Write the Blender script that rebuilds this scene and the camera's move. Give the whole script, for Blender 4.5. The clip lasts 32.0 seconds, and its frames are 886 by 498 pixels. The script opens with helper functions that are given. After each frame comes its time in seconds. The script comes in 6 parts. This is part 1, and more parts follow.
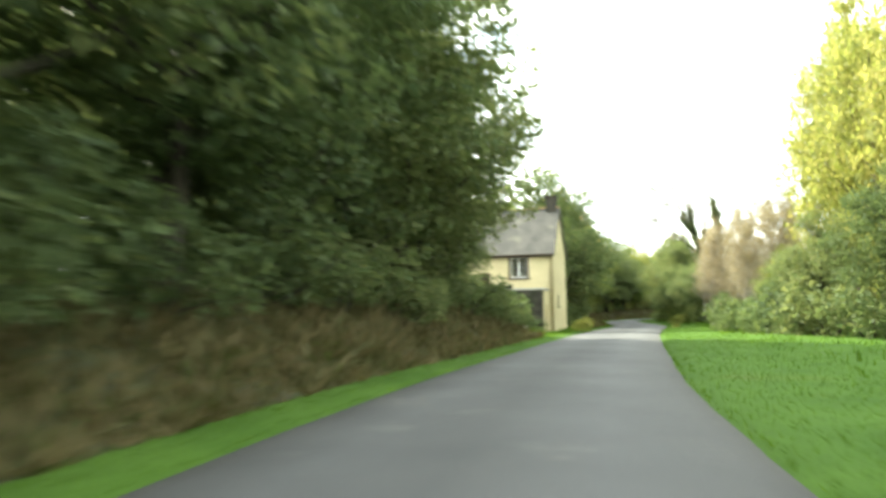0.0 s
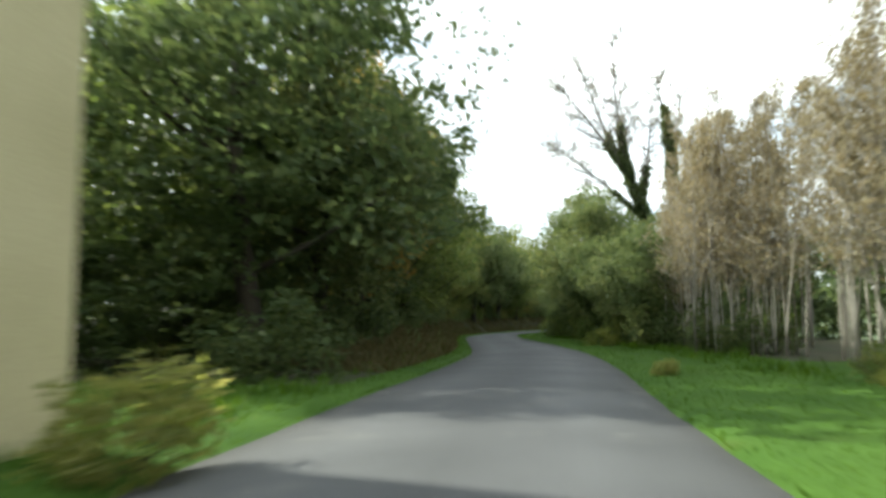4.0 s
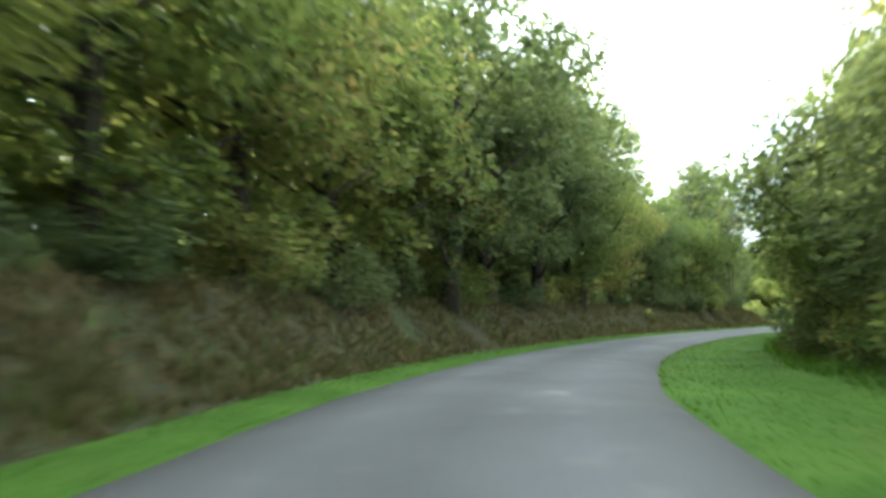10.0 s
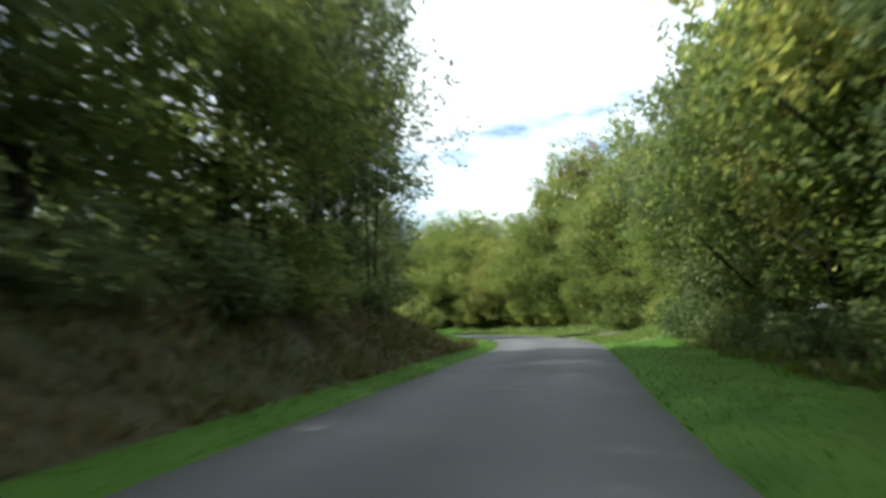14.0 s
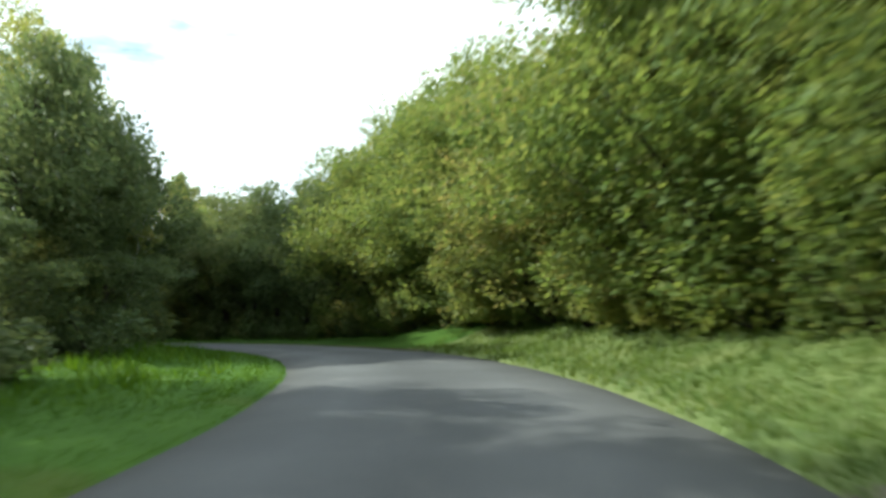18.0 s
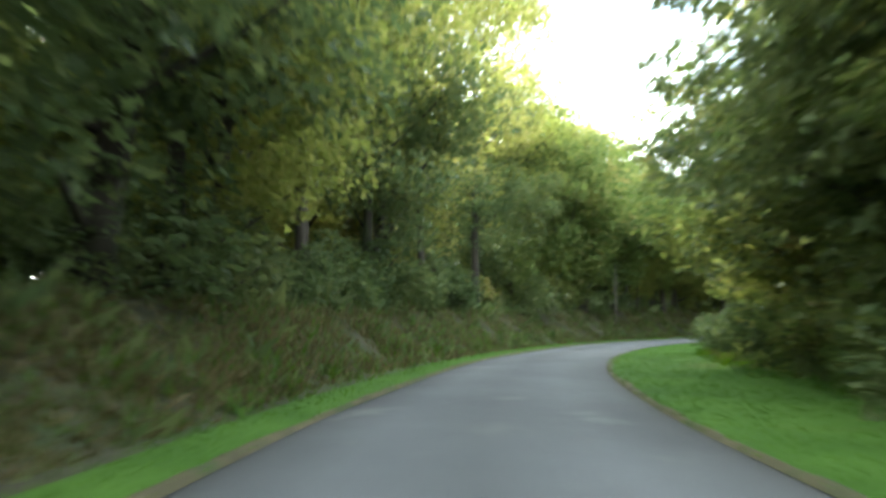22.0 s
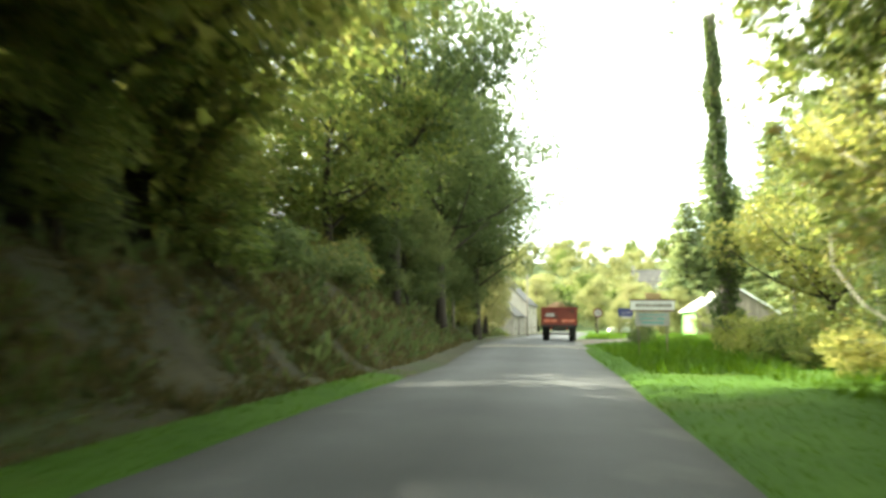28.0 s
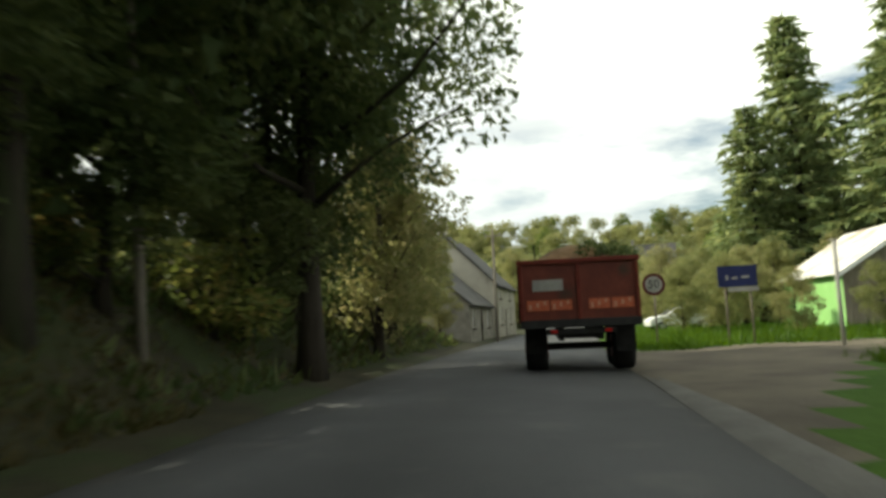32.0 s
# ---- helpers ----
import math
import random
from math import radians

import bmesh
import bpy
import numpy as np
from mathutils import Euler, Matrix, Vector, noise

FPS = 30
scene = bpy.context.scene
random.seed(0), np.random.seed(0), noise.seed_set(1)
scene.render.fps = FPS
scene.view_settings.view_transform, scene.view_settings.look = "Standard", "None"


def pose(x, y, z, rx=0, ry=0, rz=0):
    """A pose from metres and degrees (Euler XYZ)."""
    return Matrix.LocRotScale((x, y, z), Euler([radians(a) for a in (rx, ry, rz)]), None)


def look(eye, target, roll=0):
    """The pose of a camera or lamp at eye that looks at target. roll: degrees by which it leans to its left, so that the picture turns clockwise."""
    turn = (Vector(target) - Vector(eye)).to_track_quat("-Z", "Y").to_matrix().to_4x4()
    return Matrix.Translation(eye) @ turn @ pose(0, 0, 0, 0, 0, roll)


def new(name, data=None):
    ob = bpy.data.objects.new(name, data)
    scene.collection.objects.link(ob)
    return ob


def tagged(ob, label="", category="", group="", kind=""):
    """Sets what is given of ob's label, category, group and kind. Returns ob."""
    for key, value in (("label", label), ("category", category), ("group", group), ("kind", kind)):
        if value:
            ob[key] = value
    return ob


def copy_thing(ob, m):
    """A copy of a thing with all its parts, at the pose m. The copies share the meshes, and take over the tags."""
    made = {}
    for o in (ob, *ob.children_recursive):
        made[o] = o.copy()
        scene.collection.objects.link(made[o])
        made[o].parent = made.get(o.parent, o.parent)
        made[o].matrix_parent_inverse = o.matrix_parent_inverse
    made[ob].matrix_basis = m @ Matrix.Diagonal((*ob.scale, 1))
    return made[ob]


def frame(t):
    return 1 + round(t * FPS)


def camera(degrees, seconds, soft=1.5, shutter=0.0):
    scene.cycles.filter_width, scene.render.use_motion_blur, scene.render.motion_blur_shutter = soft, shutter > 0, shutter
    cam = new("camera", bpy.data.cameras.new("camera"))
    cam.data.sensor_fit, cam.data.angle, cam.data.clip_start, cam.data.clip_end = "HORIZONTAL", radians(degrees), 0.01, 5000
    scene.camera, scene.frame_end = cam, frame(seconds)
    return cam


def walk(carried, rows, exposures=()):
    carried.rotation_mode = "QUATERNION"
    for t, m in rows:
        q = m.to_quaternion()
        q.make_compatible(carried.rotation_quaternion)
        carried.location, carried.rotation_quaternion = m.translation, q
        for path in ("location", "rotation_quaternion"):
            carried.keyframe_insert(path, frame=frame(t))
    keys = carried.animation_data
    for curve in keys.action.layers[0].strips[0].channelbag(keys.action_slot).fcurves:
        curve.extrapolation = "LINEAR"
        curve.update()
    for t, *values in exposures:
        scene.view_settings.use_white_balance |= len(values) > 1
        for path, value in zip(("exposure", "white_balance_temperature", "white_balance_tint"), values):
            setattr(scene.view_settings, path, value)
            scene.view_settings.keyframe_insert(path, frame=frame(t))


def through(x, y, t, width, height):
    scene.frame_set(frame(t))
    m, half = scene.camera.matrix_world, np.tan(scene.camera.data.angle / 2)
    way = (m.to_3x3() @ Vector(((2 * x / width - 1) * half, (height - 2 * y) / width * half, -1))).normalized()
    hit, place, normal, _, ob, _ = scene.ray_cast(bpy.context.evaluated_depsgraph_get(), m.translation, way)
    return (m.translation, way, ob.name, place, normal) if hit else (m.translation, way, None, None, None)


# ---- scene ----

# ---------------------------------------------------------------- camera
# seconds, x, y, z, heading, tilt, lean
ROWS = [
    (0, 0.00, 0.00, 1.20, -0.00, 5.03, -0.86), (0.5, 0.94, 5.55, 1.17, -4.35, 4.68, -1.13),
    (1, 2.19, 11.01, 1.14, -6.62, 5.35, -1.40), (1.5, 3.59, 16.39, 1.11, -7.84, 5.63, -1.30),
    (2, 5.07, 21.72, 1.08, -8.30, 5.94, -1.21), (2.5, 6.56, 27.02, 1.04, -8.40, 5.81, -0.94),
    (3, 8.07, 32.29, 1.00, -8.63, 5.79, -0.67), (3.5, 9.59, 37.53, 0.96, -9.06, 5.74, -0.57),
    (4, 11.17, 42.76, 0.92, -9.62, 5.67, -0.47), (4.5, 12.78, 47.95, 0.87, -10.19, 5.57, -0.75),
    (5, 14.44, 53.11, 0.82, -10.58, 5.74, -1.03), (5.5, 16.10, 58.24, 0.76, -10.54, 6.33, -1.37),
    (6, 17.71, 63.33, 0.70, -9.69, 6.72, -1.71), (6.5, 19.19, 68.44, 0.64, -7.72, 6.24, -1.69),
    (7, 20.48, 73.56, 0.58, -5.87, 6.06, -1.66), (7.5, 21.62, 78.69, 0.53, -4.32, 6.24, -1.48),
    (8, 22.63, 83.83, 0.48, -3.09, 6.26, -1.31), (8.5, 23.56, 88.98, 0.43, -2.58, 5.95, -0.86),
    (9, 24.49, 94.13, 0.40, -3.07, 5.80, -0.41), (9.5, 25.51, 99.30, 0.37, -4.40, 5.52, -0.34),
    (10, 26.70, 104.53, 0.36, -6.33, 5.38, -0.27), (10.5, 28.11, 109.80, 0.35, -8.94, 5.11, -0.56),
    (11, 29.83, 115.07, 0.34, -12.34, 5.32, -0.85), (11.5, 31.90, 120.27, 0.35, -16.33, 5.70, -1.03),
    (12, 34.35, 125.29, 0.35, -20.85, 5.85, -1.20), (12.5, 37.16, 130.08, 0.36, -25.15, 5.69, -1.46),
    (13, 40.31, 134.62, 0.38, -29.44, 6.33, -1.72), (13.5, 43.72, 138.91, 0.40, -32.77, 6.30, -1.48),
    (14, 47.29, 142.99, 0.43, -34.92, 6.07, -1.23), (14.5, 50.99, 146.93, 0.45, -36.55, 6.15, -1.07),
    (15, 54.79, 150.80, 0.48, -37.66, 6.12, -0.92), (15.5, 58.68, 154.64, 0.51, -38.23, 6.10, -1.65),
    (16, 62.65, 158.52, 0.54, -38.21, 6.09, -2.38), (16.5, 66.65, 162.49, 0.56, -37.43, 6.09, -2.38),
    (17, 70.62, 166.63, 0.58, -35.44, 6.33, -2.39), (17.5, 74.40, 171.03, 0.60, -31.11, 6.03, -1.79),
    (18, 77.81, 175.77, 0.60, -25.42, 5.41, -1.18), (18.5, 80.71, 180.80, 0.61, -19.74, 5.03, -1.15),
    (19, 83.01, 186.01, 0.60, -13.03, 5.24, -1.12), (19.5, 84.64, 191.33, 0.58, -6.27, 5.87, -1.31),
    (20, 85.58, 196.68, 0.56, 1.15, 6.26, -1.50), (20.5, 85.82, 202.03, 0.53, 8.50, 6.74, -1.25),
    (21, 85.41, 207.34, 0.50, 15.27, 6.29, -1.01), (21.5, 84.40, 212.59, 0.46, 21.22, 6.19, -0.66),
    (22, 82.85, 217.78, 0.42, 26.81, 5.81, -0.31), (22.5, 80.92, 222.96, 0.38, 28.97, 5.06, -0.26),
    (23, 78.91, 228.24, 0.34, 27.60, 4.35, -0.21), (23.5, 77.12, 233.65, 0.31, 23.66, 4.93, -0.71),
    (24, 75.80, 239.16, 0.29, 18.19, 4.73, -1.20), (24.5, 75.01, 244.65, 0.27, 12.85, 4.86, -1.17),
    (25, 74.74, 249.95, 0.26, 7.93, 5.01, -1.14), (25.5, 74.91, 255.09, 0.25, 2.97, 6.01, -1.14),
    (26, 75.49, 260.06, 0.25, -1.51, 5.84, -1.13), (26.5, 76.38, 264.93, 0.25, -4.31, 6.73, -0.66),
    (27, 77.47, 269.79, 0.25, -6.14, 6.48, -0.18), (27.5, 78.69, 274.65, 0.25, -7.30, 6.29, 0.18),
    (28, 80.01, 279.56, 0.25, -7.93, 6.14, 0.54), (28.5, 81.37, 284.48, 0.26, -8.12, 6.00, 0.65),
    (29, 82.73, 289.38, 0.27, -8.08, 5.73, 0.76), (29.5, 84.07, 294.19, 0.28, -8.25, 5.82, 0.52),
    (30, 85.39, 298.85, 0.29, -8.64, 5.41, 0.28), (30.5, 86.69, 303.32, 0.30, -8.93, 5.72, -0.55),
    (31, 87.94, 307.56, 0.31, -9.10, 6.16, -1.38), (31.5, 89.14, 311.58, 0.33, -9.34, 6.15, -1.98),
    (32, 90.28, 315.36, 0.34, -9.62, 6.04, -2.58),
]
cam = camera(64.2, 32.0, soft=3.2, shutter=0.7)


def camera_pose(x, y, z, heading, tilt, lean):
    return Matrix.Translation((x, y, z)) @ pose(0, 0, 0, 90 + tilt, 0, heading) @ pose(0, 0, 0, 0, 0, lean)


EXPOSURES = [(0, 1.15), (0.5, 0.1), (1, -0.7), (1.6, -1.05), (2.5, -1.0), (4.5, 0.2), (5.3, 0.2), (6, 0.08), (7, 0.15), (8, 0.65), (9.5, 1.3),
             (11.5, 1.6), (12.3, 1.35), (13, 0.5), (14, -0.1), (14.6, -0.2), (16.4, -0.25), (17, -0.18), (18, -0.1), (19, 0.3), (19.6, 0.2), (20, 0.5), (20.5, 0.9), (21, 1.25), (22, 1.9), (23, 2.1), (24, 2.15),
             (26, 2.9), (28.5, 0.75), (29.5, -0.1), (30.5, -0.5), (32, -0.8)]
TINTS = [(0, -4), (2.5, 0), (4.5, -1), (12, -3), (13, 0), (14, 1), (17, -4), (20, -4), (23, -2), (24.5, -3), (26, -11), (28.5, -6), (30, -5), (32, -2)]
WARMTH = [(0, 6800), (2, 6350), (6, 6050), (20, 5900), (24, 5850), (26, 6150), (28.5, 6980), (32, 6950)]
walk(cam, [(r[0], camera_pose(*r[1:])) for r in ROWS], [(t, stops + 0.98, float(np.interp(t, *zip(*WARMTH))), float(np.interp(t, *zip(*TINTS)))) for t, stops in EXPOSURES])

# ---------------------------------------------------------------- daylight
SUN_DIR = Vector((-0.82, 0.574, 0.70)).normalized()
world = bpy.data.worlds.new("sky")
scene.world = world
world.use_nodes = True
nt = world.node_tree
nt.nodes.clear()
w_out = nt.nodes.new("ShaderNodeOutputWorld")
w_bg = nt.nodes.new("ShaderNodeBackground")
w_sky = nt.nodes.new("ShaderNodeTexSky")
w_sky.sky_type = "NISHITA"
w_sky.sun_disc = False
w_sky.sun_elevation = math.asin(SUN_DIR.z)
w_sky.sun_rotation = math.atan2(SUN_DIR.x, SUN_DIR.y)
w_sky.air_density = 1.0
w_sky.dust_density = 2.0
w_tc = nt.nodes.new("ShaderNodeTexCoord")
w_map = nt.nodes.new("ShaderNodeMapping")
w_map.inputs["Scale"].default_value = (1.0, 1.0, 3.2)
w_noise = nt.nodes.new("ShaderNodeTexNoise")
w_noise.inputs["Scale"].default_value = 2.6
w_noise.inputs["Detail"].default_value = 7
w_noise.inputs["Roughness"].default_value = 0.58
w_ramp = nt.nodes.new("ShaderNodeValToRGB")
w_ramp.color_ramp.elements[0].position = 0.33
w_ramp.color_ramp.elements[1].position = 0.47
w_noise2 = nt.nodes.new("ShaderNodeTexNoise")
w_noise2.inputs["Scale"].default_value = 3.2
w_noise2.inputs["Detail"].default_value = 5
w_ramp2 = nt.nodes.new("ShaderNodeValToRGB")
w_ramp2.color_ramp.elements[0].position = 0.36
w_ramp2.color_ramp.elements[0].color = (9.0, 9.5, 10.5, 1)
w_ramp2.color_ramp.elements[1].position = 0.60
w_ramp2.color_ramp.elements[1].color = (15.5, 15.5, 15.5, 1)
w_mix = nt.nodes.new("ShaderNodeMix")
w_mix.data_type = "RGBA"
w_mul = nt.nodes.new("ShaderNodeMix")
w_mul.data_type = "RGBA"
w_mul.blend_type = "MULTIPLY"
w_mul.inputs["Factor"].default_value = 1.0
w_mul.inputs[7].default_value = (1.5, 1.5, 1.5, 1)
nt.links.new(w_tc.outputs["Generated"], w_map.inputs["Vector"])
nt.links.new(w_map.outputs[0], w_noise.inputs["Vector"])
nt.links.new(w_map.outputs[0], w_noise2.inputs["Vector"])
nt.links.new(w_noise.outputs["Fac"], w_ramp.inputs[0])
nt.links.new(w_noise2.outputs["Fac"], w_ramp2.inputs[0])
nt.links.new(w_sky.outputs[0], w_mul.inputs[6])
nt.links.new(w_ramp.outputs[0], w_mix.inputs["Factor"])
nt.links.new(w_mul.outputs[2], w_mix.inputs[6])
nt.links.new(w_ramp2.outputs[0], w_mix.inputs[7])
nt.links.new(w_mix.outputs[2], w_bg.inputs["Color"])
w_bg.inputs["Strength"].default_value = 0.08
nt.links.new(w_bg.outputs[0], w_out.inputs["Surface"])

sun_data = bpy.data.lights.new("sun", "SUN")
sun_data.energy = 5.0
sun_data.angle = radians(0.6)
sun_data.color = (1.0, 0.93, 0.80)
sun = new("sun", sun_data)
sun.matrix_world = look(SUN_DIR * 200, (0, 0, 0))


# ---------------------------------------------------------------- materials
def ramp_of(nodes, stops):
    r = nodes.new("ShaderNodeValToRGB")
    e = r.color_ramp.elements
    while len(e) < len(stops):
        e.new(0.5)
    for k, (at, col) in enumerate(stops):
        e[k].position = at
        e[k].color = (*col, 1)
    return r


def material(name, c1, c2, scale=6.0, rough=0.8, bump=0.3, fine=60.0, metal=0.0, stretch=(1, 1, 1), world_space=True, spec=0.3, stain=None, tracks=False):
    """A surface with large mottling, fine grain and relief."""
    m = bpy.data.materials.new(name)
    m.use_nodes = True
    n, l = m.node_tree.nodes, m.node_tree.links
    b = n["Principled BSDF"]
    tc = n.new("ShaderNodeTexCoord")
    geo = n.new("ShaderNodeNewGeometry")
    mp = n.new("ShaderNodeMapping")
    mp.inputs["Scale"].default_value = stretch
    l.new(geo.outputs["Position"] if world_space else tc.outputs["Object"], mp.inputs["Vector"])
    big = n.new("ShaderNodeTexNoise")
    big.inputs["Scale"].default_value = scale
    big.inputs["Detail"].default_value = 5
    small = n.new("ShaderNodeTexNoise")
    small.inputs["Scale"].default_value = fine
    small.inputs["Detail"].default_value = 3
    l.new(mp.outputs[0], big.inputs["Vector"])
    l.new(mp.outputs[0], small.inputs["Vector"])
    r = ramp_of(n, [(0.3, c1), (0.7, c2)])
    l.new(big.outputs["Fac"], r.inputs[0])
    mix = n.new("ShaderNodeMix")
    mix.data_type, mix.blend_type = "RGBA", "OVERLAY"
    mix.inputs["Factor"].default_value = 0.35
    l.new(r.outputs[0], mix.inputs[6])
    l.new(small.outputs["Fac"], mix.inputs[7])
    col = mix.outputs[2]
    if stain:
        st = n.new("ShaderNodeTexNoise")
        st.inputs["Scale"].default_value = stain[1]
        st.inputs["Detail"].default_value = 6
        l.new(mp.outputs[0], st.inputs["Vector"])
        sr = ramp_of(n, [(stain[2], (0, 0, 0)), (stain[2] + 0.14, (1, 1, 1))])
        l.new(st.outputs["Fac"], sr.inputs[0])
        mx = n.new("ShaderNodeMix")
        mx.data_type = "RGBA"
        l.new(sr.outputs[0], mx.inputs["Factor"])
        l.new(col, mx.inputs[6])
        mx.inputs[7].default_value = (*stain[0], 1)
        col = mx.outputs[2]
    if tracks:
        # two polished wheel tracks along the lane, darker crown and gritty edges
        uv = n.new("ShaderNodeUVMap")
        sep = n.new("ShaderNodeSeparateXYZ")
        l.new(uv.outputs[0], sep.inputs[0])
        tr = ramp_of(n, [(0.0, (0.62, 0.60, 0.55)), (0.07, (0.85, 0.84, 0.82)), (0.24, (1.12, 1.12, 1.12)), (0.47, (0.84, 0.84, 0.84)), (0.72, (1.12, 1.12, 1.12)), (0.93, (0.85, 0.84, 0.82)), (1.0, (0.62, 0.60, 0.55))])
        l.new(sep.outputs[0], tr.inputs[0])
        mm = n.new("ShaderNodeMix")
        mm.data_type, mm.blend_type = "RGBA", "MULTIPLY"
        mm.inputs["Factor"].default_value = 1.0
        l.new(col, mm.inputs[6])
        l.new(tr.outputs[0], mm.inputs[7])
        col = mm.outputs[2]
    l.new(col, b.inputs["Base Color"])
    b.inputs["Roughness"].default_value = rough
    b.inputs["Metallic"].default_value = metal
    b.inputs["Specular IOR Level"].default_value = spec
    if bump:
        bp = n.new("ShaderNodeBump")
        bp.inputs["Strength"].default_value = bump
        bp.inputs["Distance"].default_value = 0.02
        l.new(small.outputs["Fac"], bp.inputs["Height"])
        l.new(bp.outputs[0], b.inputs["Normal"])
    return m


def leaf_material(name, stops, through=0.35, rough=0.55, tree_shift=0.35):
    """Leaves: each takes its own tone, each tree its own cast; part of the light passes through."""
    m = bpy.data.materials.new(name)
    m.use_nodes = True
    n, l = m.node_tree.nodes, m.node_tree.links
    b, out = n["Principled BSDF"], n["Material Output"]
    geo = n.new("ShaderNodeNewGeometry")
    info = n.new("ShaderNodeObjectInfo")
    ns = n.new("ShaderNodeTexNoise")
    ns.inputs["Scale"].default_value = 0.55
    ns.inputs["Detail"].default_value = 3
    l.new(geo.outputs["Position"], ns.inputs["Vector"])
    a = n.new("ShaderNodeMath")
    a.operation = "MULTIPLY_ADD"
    a.inputs[1].default_value = 0.45
    l.new(geo.outputs["Random Per Island"], a.inputs[0])
    l.new(info.outputs["Random"], a.inputs[2])
    a2 = n.new("ShaderNodeMath")
    a2.operation = "MULTIPLY"
    a2.inputs[1].default_value = tree_shift
    l.new(info.outputs["Random"], a2.inputs[0])
    a.inputs[2].default_value = 0
    l.new(a2.outputs[0], a.inputs[2])
    a3 = n.new("ShaderNodeMath")
    a3.operation = "MULTIPLY_ADD"
    a3.inputs[1].default_value = 0.6
    l.new(ns.outputs["Fac"], a3.inputs[0])
    l.new(a.outputs[0], a3.inputs[2])
    a4 = n.new("ShaderNodeMath")
    a4.operation = "SUBTRACT"
    a4.inputs[1].default_value = 0.12
    l.new(a3.outputs[0], a4.inputs[0])
    r = ramp_of(n, stops)
    l.new(a4.outputs[0], r.inputs[0])
    l.new(r.outputs[0], b.inputs["Base Color"])
    b.inputs["Roughness"].default_value = rough
    b.inputs["Specular IOR Level"].default_value = 0.12
    tr = n.new("ShaderNodeBsdfTranslucent")
    hs = n.new("ShaderNodeHueSaturation")
    hs.inputs["Hue"].default_value = 0.475
    hs.inputs["Saturation"].default_value = 1.15
    hs.inputs["Value"].default_value = 1.95
    l.new(r.outputs[0], hs.inputs["Color"])
    l.new(hs.outputs[0], tr.inputs["Color"])
    mx = n.new("ShaderNodeMixShader")
    mx.inputs[0].default_value = through
    l.new(b.outputs[0], mx.inputs[1])
    l.new(tr.outputs[0], mx.inputs[2])
    l.new(mx.outputs[0], out.inputs["Surface"])
    return m


M_ASPHALT = material("asphalt", (0.066, 0.067, 0.070), (0.098, 0.099, 0.102), 0.35, 0.85, 0.5, 45, stain=((0.122, 0.120, 0.116), 0.9, 0.6), tracks=True)
M_SOIL = material("soil", (0.026, 0.025, 0.013), (0.052, 0.047, 0.024), 0.8, 0.95, 0.8, 9, stain=((0.034, 0.046, 0.015), 0.5, 0.48))
M_TURF = material("turf", (0.039, 0.084, 0.012), (0.064, 0.122, 0.020), 0.6, 0.95, 0.8, 14, spec=0.1, stain=((0.075, 0.098, 0.02), 0.25, 0.6))
M_FIELD = material("rough_field", (0.045, 0.07, 0.02), (0.075, 0.10, 0.034), 0.12, 0.95, 0.8, 6, stain=((0.09, 0.085, 0.04), 0.05, 0.55))
M_DRYTURF = material("pale_turf", (0.08, 0.115, 0.03), (0.125, 0.15, 0.05), 0.6, 0.9, 0.8, 14)
M_GRAVEL = material("gravel", (0.085, 0.072, 0.054), (0.16, 0.138, 0.10), 0.7, 0.95, 0.7, 30)
M_LITTER = material("leaf_litter", (0.050, 0.045, 0.022), (0.095, 0.080, 0.042), 1.6, 0.95, 0.8, 26, stain=((0.045, 0.055, 0.02), 1.1, 0.52))
M_BARK = material("bark", (0.025, 0.020, 0.015), (0.055, 0.046, 0.034), 3, 0.95, 0.9, 18, stretch=(1, 1, 0.25), stain=((0.04, 0.055, 0.02), 1.2, 0.55))
M_GREYBARK = material("grey_bark", (0.10, 0.09, 0.07), (0.20, 0.18, 0.15), 3, 0.9, 0.6, 20, stretch=(1, 1, 0.3), stain=((0.06, 0.065, 0.035), 1.5, 0.56))
M_PALEBARK = material("pale_bark", (0.20, 0.18, 0.15), (0.42, 0.39, 0.34), 3, 0.9, 0.6, 20, stretch=(1, 1, 0.3), stain=((0.08, 0.07, 0.055), 2.0, 0.56))
M_LEAF = leaf_material("leaf_green", [(0.1, (0.050, 0.082, 0.027)), (0.45, (0.094, 0.134, 0.044)), (0.75, (0.153, 0.182, 0.063)), (1.0, (0.263, 0.216, 0.083))], 0.48)
M_LEAF_DARK = leaf_material("leaf_dark", [(0.1, (0.043, 0.067, 0.030)), (0.5, (0.076, 0.108, 0.045)), (0.9, (0.131, 0.154, 0.065))], 0.4)
M_LEAF_RUSSET = leaf_material("leaf_russet", [(0.1, (0.074, 0.075, 0.030)), (0.5, (0.136, 0.119, 0.045)), (0.95, (0.236, 0.163, 0.068))], 0.4)
# brighter leaf tone, chosen also to paint sunlit and backlit foliage
M_LEAF_LIME = leaf_material("leaf_lime", [(0.1, (0.078, 0.110, 0.033)), (0.5, (0.152, 0.182, 0.057)), (0.95, (0.263, 0.258, 0.098))], 0.55)
M_LEAF_GOLD = leaf_material("leaf_gold", [(0.1, (0.087, 0.106, 0.026)), (0.5, (0.186, 0.181, 0.053)), (0.95, (0.322, 0.225, 0.075))], 0.45)
M_LEAF_HEDGE = leaf_material("leaf_hedge", [(0.1, (0.060, 0.098, 0.029)), (0.45, (0.115, 0.160, 0.048)), (0.75, (0.178, 0.200, 0.066)), (1.0, (0.247, 0.206, 0.077))], 0.42)
